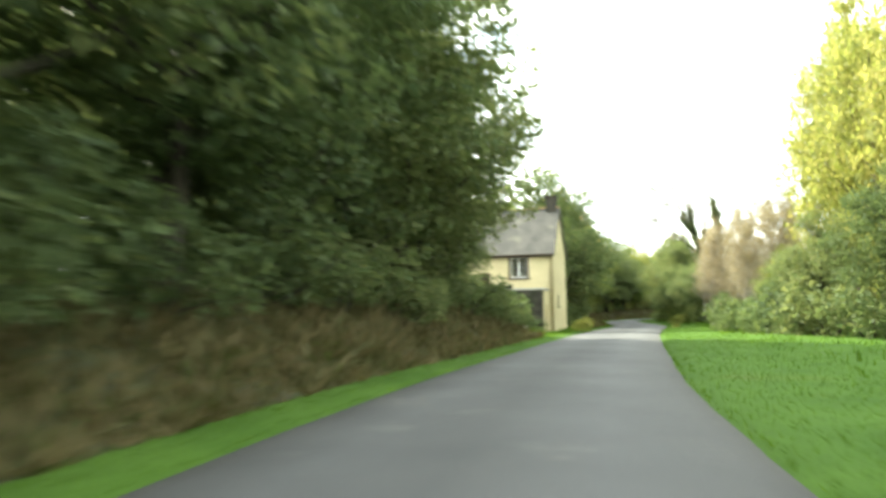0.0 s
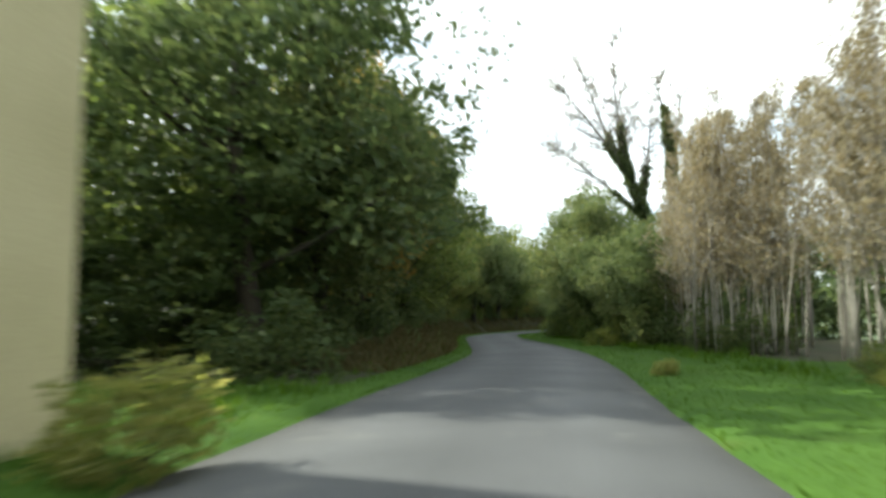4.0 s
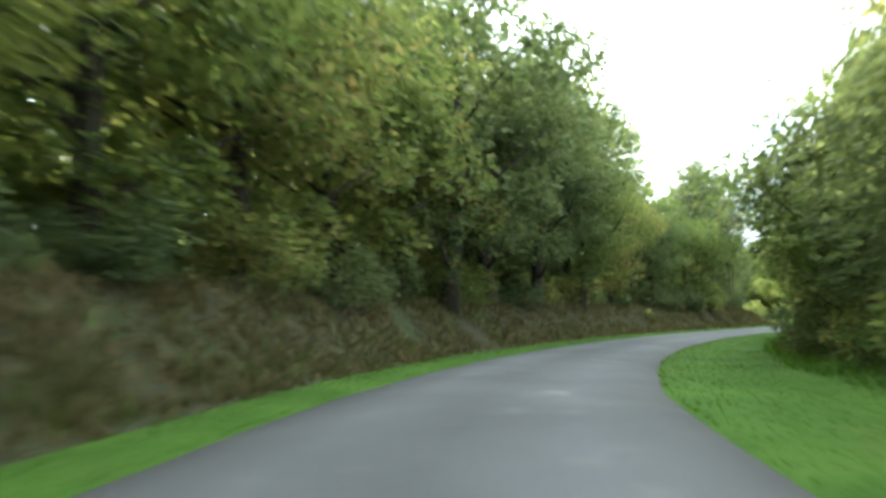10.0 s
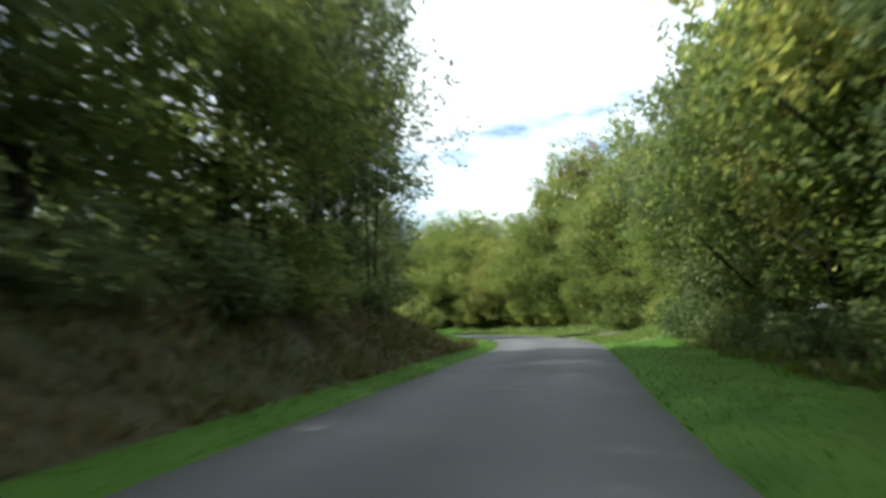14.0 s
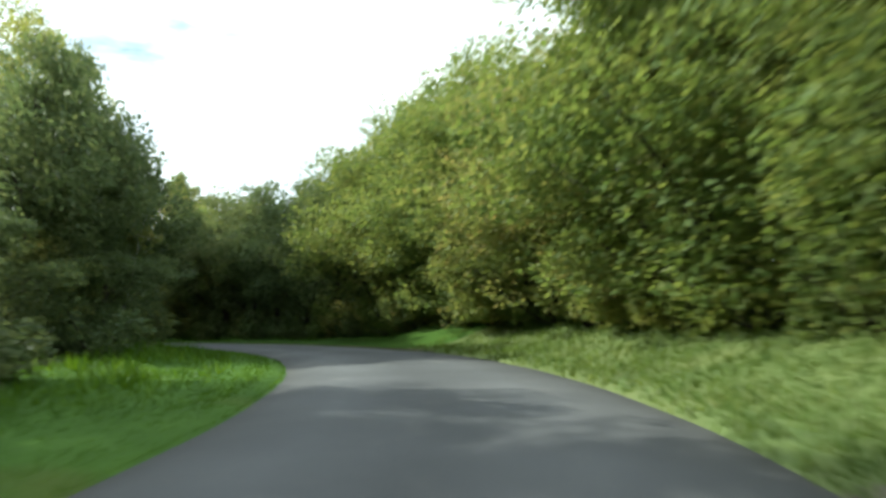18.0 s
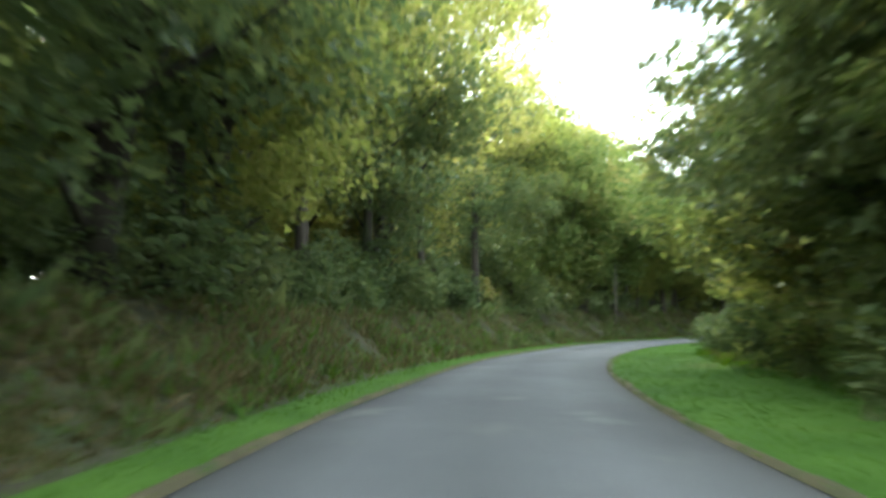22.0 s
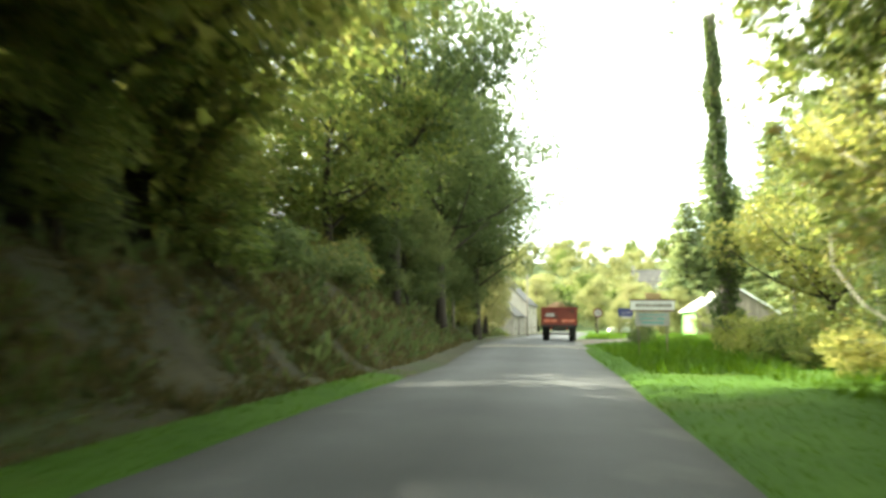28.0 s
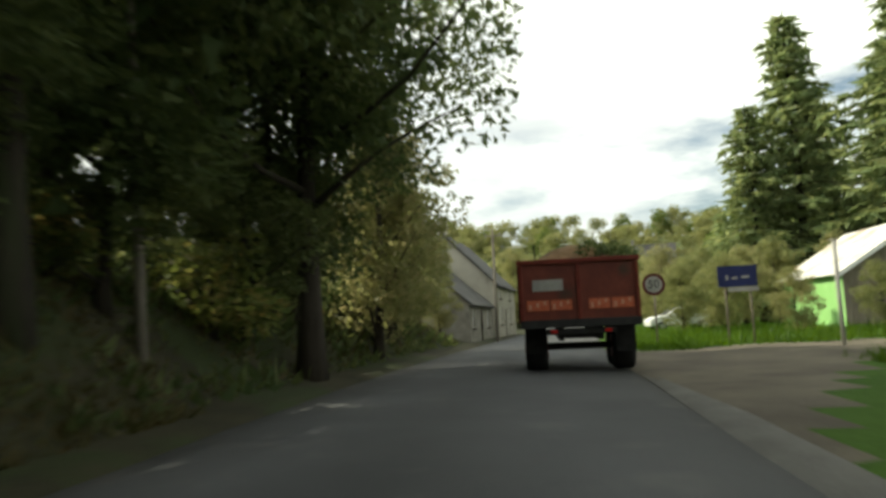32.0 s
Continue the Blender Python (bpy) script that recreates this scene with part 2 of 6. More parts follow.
M_BIRCH = material("birch_bark", (0.46, 0.44, 0.40), (0.66, 0.64, 0.60), 3, 0.8, 0.5, 20, stretch=(1, 1, 2), stain=((0.06, 0.055, 0.05), 3.0, 0.6))
M_LEAF_BUFF = leaf_material("leaf_buff", [(0.1, (0.12, 0.108, 0.060)), (0.5, (0.20, 0.178, 0.104)), (0.95, (0.28, 0.25, 0.15))], 0.35)
M_NEEDLE = leaf_material("needles", [(0.1, (0.087, 0.130, 0.068)), (0.5, (0.159, 0.211, 0.102)), (0.95, (0.265, 0.293, 0.14))], 0.38)
M_BRACKEN = leaf_material("bracken", [(0.05, (0.040, 0.058, 0.017)), (0.35, (0.071, 0.073, 0.029)), (0.62, (0.104, 0.089, 0.040)), (0.95, (0.170, 0.136, 0.070))], 0.25)
M_GRASS = leaf_material("grass_blades", [(0.1, (0.038, 0.084, 0.012)), (0.5, (0.066, 0.128, 0.020)), (0.95, (0.112, 0.172, 0.034))], 0.35, 0.5, 0.0)
M_PALEGRASS = leaf_material("pale_grass_blades", [(0.1, (0.064, 0.110, 0.025)), (0.5, (0.106, 0.152, 0.042)), (0.95, (0.187, 0.202, 0.08))], 0.35, 0.5, 0.0)
M_RENDER = material("cream_render", (0.52, 0.45, 0.27), (0.62, 0.54, 0.34), 0.9, 0.9, 0.25, 40, stain=((0.36, 0.32, 0.2), 0.8, 0.66))
M_SLATE = material("slate", (0.052, 0.050, 0.047), (0.095, 0.090, 0.082), 1.2, 0.7, 0.4, 30, stain=((0.13, 0.125, 0.10), 0.9, 0.6))
M_STONE = material("dark_stone", (0.026, 0.024, 0.020), (0.075, 0.067, 0.055), 2.2, 0.95, 0.8, 16, stain=((0.03, 0.04, 0.02), 1.0, 0.5))
M_WHITE = material("white_paint", (0.70, 0.70, 0.68), (0.80, 0.80, 0.78), 2, 0.5, 0.05, 40)
M_DARKWOOD = material("dark_wood", (0.035, 0.025, 0.018), (0.07, 0.05, 0.035), 4, 0.6, 0.3, 40)
M_DOORWOOD = material("door_wood", (0.38, 0.31, 0.17), (0.48, 0.40, 0.23), 3, 0.7, 0.3, 30, stretch=(1, 1, 0.2))
M_CEMENT = material("cement", (0.30, 0.29, 0.27), (0.42, 0.41, 0.38), 2, 0.9, 0.4, 30)
M_METAL = material("galvanised_steel", (0.34, 0.35, 0.36), (0.48, 0.49, 0.5), 5, 0.45, 0.1, 40, metal=0.8)
M_POLE = material("weathered_pole", (0.16, 0.14, 0.11), (0.28, 0.25, 0.21), 3, 0.9, 0.5, 30, stretch=(1, 1, 0.2))
M_RED = material("red_paint", (0.12, 0.030, 0.022), (0.18, 0.046, 0.030), 2.5, 0.5, 0.1, 30, stain=((0.075, 0.04, 0.028), 1.8, 0.55))
M_DARKRED = material("dark_red_paint", (0.13, 0.02, 0.014), (0.19, 0.035, 0.02), 3, 0.55, 0.1, 30)
M_RUBBER = material("rubber", (0.012, 0.012, 0.012), (0.025, 0.025, 0.024), 6, 0.85, 0.3, 60)
M_LOAD = material("sawdust_load", (0.17, 0.10, 0.05), (0.27, 0.165, 0.08), 4, 0.95, 0.8, 20)
M_SIGNRED = material("sign_red", (0.075, 0.014, 0.014), (0.11, 0.02, 0.02), 3, 0.45, 0.03, 40)
M_SIGNBLUE = material("sign_blue", (0.016, 0.022, 0.085), (0.022, 0.032, 0.12), 3, 0.45, 0.03, 40)
M_BLACK = material("black_paint", (0.015, 0.015, 0.016), (0.03, 0.03, 0.03), 5, 0.6, 0.05, 40)
M_TEAL = material("teal_print", (0.10, 0.34, 0.30), (0.16, 0.42, 0.38), 3, 0.5, 0.02, 40)
M_PALESTONE = material("pale_stone", (0.20, 0.185, 0.16), (0.36, 0.335, 0.29), 1.8, 0.95, 0.7, 14)
M_KERB = material("worn_concrete", (0.10, 0.095, 0.085), (0.15, 0.145, 0.13), 1.5, 0.9, 0.5, 30)
M_SETT = material("pale_setts", (0.20, 0.195, 0.18), (0.38, 0.37, 0.34), 3, 0.85, 0.5, 30)
M_BEIGE = material("beige_surfacing", (0.13, 0.115, 0.085), (0.18, 0.16, 0.12), 0.8, 0.9, 0.5, 40)
M_GREENWALL = material("light_green_paint", (0.25, 0.50, 0.16), (0.31, 0.57, 0.21), 1.2, 0.75, 0.15, 30)
M_BOARD = material("grey_boards", (0.16, 0.135, 0.11), (0.28, 0.24, 0.19), 3, 0.9, 0.4, 25, stretch=(1, 1, 0.15))
M_FIBRE = material("fibre_cement", (0.55, 0.53, 0.49), (0.70, 0.68, 0.63), 1.4, 0.85, 0.3, 30, stain=((0.36, 0.27, 0.17), 0.7, 0.52))
M_LITROOF = material("rust_tiles", (0.30, 0.20, 0.10), (0.46, 0.33, 0.18), 2.0, 0.85, 0.4, 20)
M_LAMPRED = material("red_lens", (0.35, 0.01, 0.01), (0.42, 0.02, 0.02), 5, 0.25, 0.0, 40, spec=0.6)
M_PINK = material("faded_reflector", (0.50, 0.24, 0.17), (0.62, 0.36, 0.27), 14, 0.4, 0.0, 60)
M_PLASTER = material("pale_plaster", (0.36, 0.335, 0.28), (0.46, 0.43, 0.36), 0.8, 0.9, 0.3, 30, stain=((0.24, 0.22, 0.18), 0.9, 0.6))
# lightened leaf tone: sun and haze over hill and village put into the colour
M_LEAF_PALE = leaf_material("leaf_pale", [(0.1, (0.111, 0.138, 0.060)), (0.5, (0.191, 0.210, 0.093)), (0.95, (0.302, 0.282, 0.150))], 0.45)
M_REFLECT = material("orange_reflector", (0.42, 0.08, 0.035), (0.55, 0.15, 0.07), 14, 0.35, 0.0, 60, spec=0.6)


def glass_material():
    m = bpy.data.materials.new("window_glass")
    m.use_nodes = True
    b = m.node_tree.nodes["Principled BSDF"]
    b.inputs["Base Color"].default_value = (0.9, 0.95, 0.95, 1)
    b.inputs["Roughness"].default_value = 0.04
    b.inputs["Transmission Weight"].default_value = 1.0
    b.inputs["IOR"].default_value = 1.45
    return m


M_GLASS = glass_material()


# ---------------------------------------------------------------- mesh helpers
def part(name, bm, material_, parent=None, label=""):
    """Links a bmesh as one mesh object, under a parent where one is given."""
    me = bpy.data.meshes.new(name)
    bm.to_mesh(me)
    bm.free()
    if material_:
        me.materials.append(material_)
    ob = new(name, me)
    if parent:
        ob.parent = parent
    if label:
        tagged(ob, label)
    return ob


def part_raw(name, verts, faces, material_, parent=None, label="", smooth=False):
    me = bpy.data.meshes.new(name)
    me.from_pydata([tuple(v) for v in verts], [], faces)
    if smooth:
        me.polygons.foreach_set("use_smooth", [True] * len(me.polygons))
    if material_:
        me.materials.append(material_)
    me.update()
    ob = new(name, me)
    if parent:
        ob.parent = parent
    if label:
        tagged(ob, label)
    return ob


def quads_mesh(name, corners, material_, extra=()):
    """A mesh of loose leaves from an array (n, 3 or 4, 3)."""
    n = len(corners)
    me = bpy.data.meshes.new(name)
    q = corners.shape[1]
    me.vertices.add(n * q)
    me.vertices.foreach_set("co", np.ascontiguousarray(corners, dtype=np.float32).ravel())
    me.loops.add(n * q)
    me.loops.foreach_set("vertex_index", np.arange(n * q, dtype=np.int32))
    me.polygons.add(n)
    me.polygons.foreach_set("loop_start", np.arange(0, n * q, q, dtype=np.int32))
    me.polygons.foreach_set("loop_total", np.full(n, q, dtype=np.int32))
    me.materials.append(material_)
    me.update(calc_edges=True)
    return me


def thing(name, at, label, category, group="", heading=0.0):
    ob = new(name)
    ob.empty_display_size = 0.2
    ob.matrix_basis = pose(*at, 0, 0, heading)
    return tagged(ob, label, category, group)


def box(bm, x0, x1, y0, y1, z0, z1, bevel=0.0):
    made = bmesh.ops.create_cube(bm, size=1)["verts"]
    for v in made:
        v.co = Vector((x0 + (v.co.x + 0.5) * (x1 - x0), y0 + (v.co.y + 0.5) * (y1 - y0), z0 + (v.co.z + 0.5) * (z1 - z0)))
    if bevel:
        es = list({e for v in made for e in v.link_edges})
        bmesh.ops.bevel(bm, geom=es, offset=bevel, segments=2, affect="EDGES", profile=0.6)
    return bm


def boxes(*dims, bevel=0.0):
    bm = bmesh.new()
    for d in dims:
        box(bm, *d, bevel=bevel)
    return bm


def tube(points, radii, sides=7):
    """Vertices and faces of a tapering tube through points."""
    verts, faces = [], []
    n = len(points)
    for i, p in enumerate(points):
        p = Vector(p)
        d = Vector(points[min(i + 1, n - 1)]) - Vector(points[max(i - 1, 0)])
        d = d.normalized() if d.length > 1e-6 else Vector((0, 0, 1))
        u = d.cross(Vector((0.31, 0.95, 0.1))).normalized()
        v = d.cross(u)
        for k in range(sides):
            a = 2 * math.pi * k / sides
            verts.append(tuple(p + (u * math.cos(a) + v * math.sin(a)) * radii[i]))
    for i in range(n - 1):
        for k in range(sides):
            a, b = i * sides + k, i * sides + (k + 1) % sides
            faces.append((a, b, b + sides, a + sides))
    faces.append(tuple(range(sides - 1, -1, -1)))
    faces.append(tuple((n - 1) * sides + k for k in range(sides)))
    return verts, faces


def tubes(items, sides=6):
    verts, faces = [], []
    for pts, rad in items:
        v, f = tube(pts, rad, sides)
        o = len(verts)
        verts += v
        faces += [tuple(i + o for i in q) for q in f]
    return verts, faces


# ---------------------------------------------------------------- the road's line
LINE = [(-4.6, -33.0), (-2.4, -16.5), (0.0, 0.0), (2.2, 11.0), (5.1, 21.7), (8.1, 32.3), (11.2, 42.8), (14.4, 53.1), (17.7, 63.3), (20.5, 73.6),
        (22.6, 83.8), (24.5, 94.1), (26.7, 104.5), (29.8, 115.1), (34.3, 125.3), (40.3, 134.6), (47.3, 143.0), (54.8, 150.8), (62.7, 158.5),
        (70.6, 166.6), (77.8, 175.8), (83.0, 186.0), (85.6, 196.7), (85.4, 207.3), (82.9, 217.8), (78.9, 228.2), (75.8, 239.2), (74.7, 250.0),
        (75.5, 260.1), (77.5, 269.8), (80.0, 279.6), (82.7, 289.4), (85.4, 298.9), (87.9, 307.6), (90.3, 315.4), (96.0, 334.0), (103.0, 353.0),
        (110.0, 371.0), (117.0, 389.0), (122.0, 408.0)]


def spline(knots, per=24):
    out = []
    for i in range(len(knots) - 1):
        p = [Vector(knots[min(max(i + k, 0), len(knots) - 1)]) for k in (-1, 0, 1, 2)]
        for j in range(per):
            t = j / per
            out.append(0.5 * ((2 * p[1]) + (p[2] - p[0]) * t + (2 * p[0] - 5 * p[1] + 4 * p[2] - p[3]) * t * t + (3 * p[1] - p[0] - 3 * p[2] + p[3]) * t ** 3))
    out.append(Vector(knots[-1]))
    return np.array([(v.x, v.y) for v in out])


CURVE = spline(LINE)
_d = np.hypot(*np.diff(CURVE, axis=0).T)
ARC = np.concatenate([[0], np.cumsum(_d)])
ARC = ARC - ARC[48]
_t = np.gradient(CURVE, axis=0)
_t = _t / np.linalg.norm(_t, axis=1)[:, None]
S_MIN, S_MAX = float(ARC[0]), float(ARC[-1])


def level(s):
    """Height of the road along its line."""
    return float(np.interp(s, [0, 43, 87, 131, 176, 220, 260, 300, 342, 450], [0.0, -0.28, -0.70, -0.86, -0.68, -0.64, -0.90, -0.95, -0.88, -0.8]))


def smooth(a, b, x):
    t = min(max((x - a) / (b - a), 0.0), 1.0)
    return t * t * (3 - 2 * t)


def at(s, o):
    """Plan position s metres along the road and o metres to the right of its line."""
    s2 = min(max(s, S_MIN), S_MAX)
    x, y = np.interp(s2, ARC, CURVE[:, 0]), np.interp(s2, ARC, CURVE[:, 1])
    tx, ty = np.interp(s2, ARC, _t[:, 0]), np.interp(s2, ARC, _t[:, 1])
    n = math.hypot(tx, ty)
    tx, ty = tx / n, ty / n
    return float(x + ty * o + tx * (s - s2)), float(y - tx * o + ty * (s - s2))


def heading_at(s):
    s = min(max(s, S_MIN), S_MAX)
    return math.degrees(math.atan2(-np.interp(s, ARC, _t[:, 0]), np.interp(s, ARC, _t[:, 1])))


LEFT = ([0, 60, 75, 100, 118, 210, 235, 256, 274, 281, 315, 326, 340, 347, 450], [-3.2, -3.2, -2.85, -2.85, -3.35, -3.3, -2.9, -2.5, -2.7, -3.3, -3.2, -2.8, -3.5, -4.1, -4.1])
RIGHT = ([0, 40, 56, 90, 106, 120, 180, 190, 204, 222, 240, 256, 275, 300, 322, 347, 450], [1.6, 1.7, 1.9, 2.6, 2.05, 1.42, 1.45, 1.75, 2.4, 2.6, 2.4, 1.9, 1.45, 1.5, 2.0, 2.1, 2.1])


def edge_l(s):
    return float(np.interp(s, *LEFT))


def edge_r(s):
    return float(np.interp(s, *RIGHT))


def lump(x, y, k=0.25, a=0.12):
    return a * noise.noise(Vector((x * k, y * k, 3.7)))


BANK = ([0, 20, 36, 42, 60, 80, 120, 178, 186, 206, 225, 240, 250, 300, 330, 345, 375, 385, 450], [1.5, 1.5, 1.1, 0.0, 0.0, 1.0, 1.7, 1.6, 0.1, 0.1, 0.2, 0.5, 1.6, 2.2, 2.4, 2.4, 1.8, 0.6, 0.4])
RISE = ([0, 180, 190, 195, 197.5, 201.5, 204, 228, 240, 450], [0.05, 0.1, 0.9, 0.9, 0.15, 0.15, 0.9, 0.9, 0.1, 0.1])


def ground_z(s, o, x=None, y=None):
    """Height of the ground: flat verges, a bank to the left, a low rise to the right."""
    z = level(s)
    if x is None:
        x, y = at(s, o)
    el, er = edge_l(s), edge_r(s)
    if o < el:
        d = el - o
        b = float(np.interp(s, *BANK))
        z += b * smooth(0.8, 3.7, d) + b * 0.5 * smooth(5, 20, d) + 0.05 * smooth(0, 0.5, d)
        z += lump(x, y) * smooth(0.3, 3, d)
    elif o > er:
        d = o - er
        z += float(np.interp(s, *RISE)) * smooth(1.0, 5.0, d) + 0.05 * smooth(0, 0.5, d) + lump(x, y) * smooth(0.3, 3, d)
        z += 3.0 * smooth(395, 470, s) * smooth(6, 34, d)
    else:
        z -= 0.10
    away = smooth(24, 34, abs(o))
    return z + (-2.35 - z) * away if s < 340 else z


def hill_z(x, y):
    """The land round about: a wooded hill beyond the village, low rises elsewhere."""
    d = math.hypot(x - 95, y - 320) + 1e-6
    c = ((x - 95) * 0.29 + (y - 320) * 0.957) / d
    return -2.2 + 26 * smooth(75, 230, d) * smooth(0.45, 0.85, c) + 5 * smooth(320, 900, d)


# ---------------------------------------------------------------- ground and road
def build_ground():
    offs = [-34, -28, -23, -19, -16, -13.5, -11.5, -10, -8.8, -7.8, -7.2, -6.7, -6.25]
    svals = np.arange(S_MIN, S_MAX + 0.1, 1.5)
    verts, faces = [], []
    cols, offsets = None, []
    for s in svals:
        el, er = edge_l(s), edge_r(s)
        row = [o for o in offs] + [el - 2.1, el - 1.6, el - 1.2, el - 0.85, el - 0.45, el - 0.12, el + 0.12, er - 0.12, er + 0.12, er + 0.45, er + 1.0, er + 1.7] + [4.5, 5.1, 6, 7, 8.2, 10, 12.5, 16, 20, 26, 34]
        row = sorted(row)
        offsets.append(row)
        cols = len(row)
        for o in row:
            x, y = at(s, o)
            verts.append((x, y, ground_z(s, o, x, y)))
    for i in range(len(svals) - 1):
        for j in range(cols - 1):
            a = i * cols + j
            faces.append((a, a + 1, a + cols + 1, a + cols))
    # the land beyond, rising to wooded hills, down to the horizon
    o0 = len(verts)
    rings, seg = [1, 70, 95, 115, 140, 170, 205, 250, 320, 500, 900, 1800, 3500], 72
    for r in rings:
        for k in range(seg):
            b = 2 * math.pi * k / seg
            x, y = 95 + r * math.cos(b), 320 + r * math.sin(b)
            verts.append((x, y, hill_z(x, y)))
    for i in range(len(rings) - 1):
        for k in range(seg):
            p, q = o0 + i * seg + k, o0 + i * seg + (k + 1) % seg
            faces.append((p, q, q + seg, p + seg))
    ob = part_raw("ground", verts, faces, M_SOIL, smooth=True)
    me = ob.data
    me.materials.append(M_TURF)
    me.materials.append(M_DRYTURF)
    me.materials.append(M_GRAVEL)
    me.materials.append(M_FIELD)
    idx = []
    for i in range(len(svals) - 1):
        s = svals[i] + 0.75
        el, er = edge_l(s), edge_r(s)
        for j in range(cols - 1):
            o = (offsets[i][j] + offsets[i][j + 1]) / 2
            k = 0
            if el - 0.92 < o < el + 0.3 or er - 0.3 < o < 7.5:
                k = 2 if 186 < s < 225 and o > 0 else 1
            if 198.6 < s < 201.6 and er - 0.3 < o < 7.5:
                k = 3
            if o < 0 and 186 < s < 207:
                k = 2 if 192.5 < s < 195.5 and o < el - 0.3 else 1
            if o < el and 36 < s < 58 and o > -18:
                k = 1
            if (o > er and s < 66) or (o < el and o > -8.8 and 206 < s < 246):
                k = 1
            if s > 321 and o < el + 0.3:
                k = 0
            if s > 346 and o > er - 0.3:
                k = 3 if (s < 366 and o < 2.1 + (s - 347) * 0.45) or (357.5 < s < 364.5) else 1
            if abs(o) > 27 and s < 340:
                k = 4
            idx.append(k)
    idx += [4] * (len(me.polygons) - len(idx))
    me.polygons.foreach_set("material_index", idx)
    return tagged(ob, "grass verges and brown woodland soil beside the lane", "ground", kind="structure")


def build_road():
    svals = np.arange(S_MIN, S_MAX + 0.1, 1.0)
    verts, faces = [], []
    cols = 9
    for s in svals:
        el, er = edge_l(s), edge_r(s)
        wob_l = 0.07 * noise.noise(Vector((s * 0.7, 1.3, 0))) + 0.04 * noise.noise(Vector((s * 2.1, 4.3, 0)))
        wob_r = 0.07 * noise.noise(Vector((s * 0.7, 9.3, 0))) + 0.04 * noise.noise(Vector((s * 2.1, 7.3, 0)))
        el, er = el + wob_l, er + wob_r
        for j in range(cols):
            f = j / (cols - 1)
            o = el + (er - el) * f
            x, y = at(s, o)
            crown = 0.05 * (1 - (2 * f - 1) ** 2)
            z = level(s) + crown
            if j in (0, cols - 1):
                z -= 0.05
            verts.append((x, y, z))
    for i in range(len(svals) - 1):
        for j in range(cols - 1):
            a = i * cols + j
            faces.append((a, a + 1, a + cols + 1, a + cols))
    ob = part_raw("road", verts, faces, M_ASPHALT, smooth=True)
    uv = ob.data.uv_layers.new(name="lane")
    lv = np.empty(len(ob.data.loops), dtype=np.int32)
    ob.data.loops.foreach_get("vertex_index", lv)
    uv.data.foreach_set("uv", np.stack([(lv % cols) / (cols - 1), lv // cols * 1.0], 1).astype(np.float32).ravel())
    return tagged(ob, "narrow grey asphalt lane with worn grassy edges", "road", kind="structure")


def dirt_edge(side):
    """A strip of trodden soil and dead leaves of uneven width between asphalt and grass."""
    verts, faces = [], []
    svals = np.arange(222, 306, 0.4)
    for s in svals:
        e = edge_l(s) if side < 0 else edge_r(s)
        w = 0.07 * smooth(222, 245, s) * smooth(306, 290, s) + 0.10 * noise.noise(Vector((s * 0.31, 3.1 * side, 0))) + 0.08 * noise.noise(Vector((s * 1.7, 5.7, side)))
        w = max(w, 0.012)
        for d, dz in ((-0.03, None), (0.04, 0.010), (0.04 + w * 0.6, 0.008), (0.04 + w, -0.002)):
            o = e + side * d
            x, y = at(s, o)
            verts.append((x, y, level(s) - 0.035 if dz is None else ground_z(s, o, x, y) + dz))
    for i in range(len(svals) - 1):
        for j in range(3):
            a = i * 4 + j
            faces.append((a, a + 1, a + 5, a + 4))
    ob = part_raw("road_edge", verts, faces, M_LITTER, smooth=True)
    return tagged(ob, "worn brown strip of soil and dead leaves beside asphalt", "road edge", kind="structure")


build_ground()
build_road()
dirt_edge(-1)
dirt_edge(1)


# ---------------------------------------------------------------- foliage
def unit(rng, n):
    v = rng.normal(size=(n, 3))
    return v / np.linalg.norm(v, axis=1)[:, None]


def leaf_quads(rng, pts, outward, size, flat=0.5, width=0.55):
    """Pointed leaves at pts, leaning outward, as an array (n, 4, 3)."""
    n = len(pts)
    a = unit(rng, n) * 0.8 + outward * 0.7
    a[:, 2] *= 1 - flat
    a[:, 2] -= 0.15
    a /= np.linalg.norm(a, axis=1)[:, None]
    b = np.cross(a, unit(rng, n) * 0.6 + np.array([0, 0, 1.0]) * flat + 0.01)
    b /= np.linalg.norm(b, axis=1)[:, None] + 1e-9
    ln = (size * rng.uniform(0.65, 1.35, n))[:, None]
    w = ln * width * 0.5
    return np.stack([pts - b * w, pts + b * w, pts + a * ln], 1)


def clump_points(rng, centres, radii, per, squash=0.7):
    pts, outs = [], []
    for c, r in zip(centres, radii):
        d = unit(rng, per)
        k = rng.uniform(0.25, 1.0, per) ** 0.45
        p = d * (k * r)[:, None]
        p[:, 2] *= squash
        pts.append(p + c)
        outs.append(d)
    return np.concatenate(pts), np.concatenate(outs)


def limb(rng, start, end, r0, r1=0.015, n=5, sag=0.0):
    pts, rad = [], []
    start, end = np.array(start), np.array(end)
    side = rng.normal(size=3) * 0.06 * np.linalg.norm(end - start)
    for i in range(n):
        f = i / (n - 1)
        p = start + (end - start) * f + side * math.sin(math.pi * f) + np.array([0, 0, -sag * f * f])
        pts.append(tuple(p))
        rad.append(r0 + (r1 - r0) * f ** 0.8)
    return pts, rad


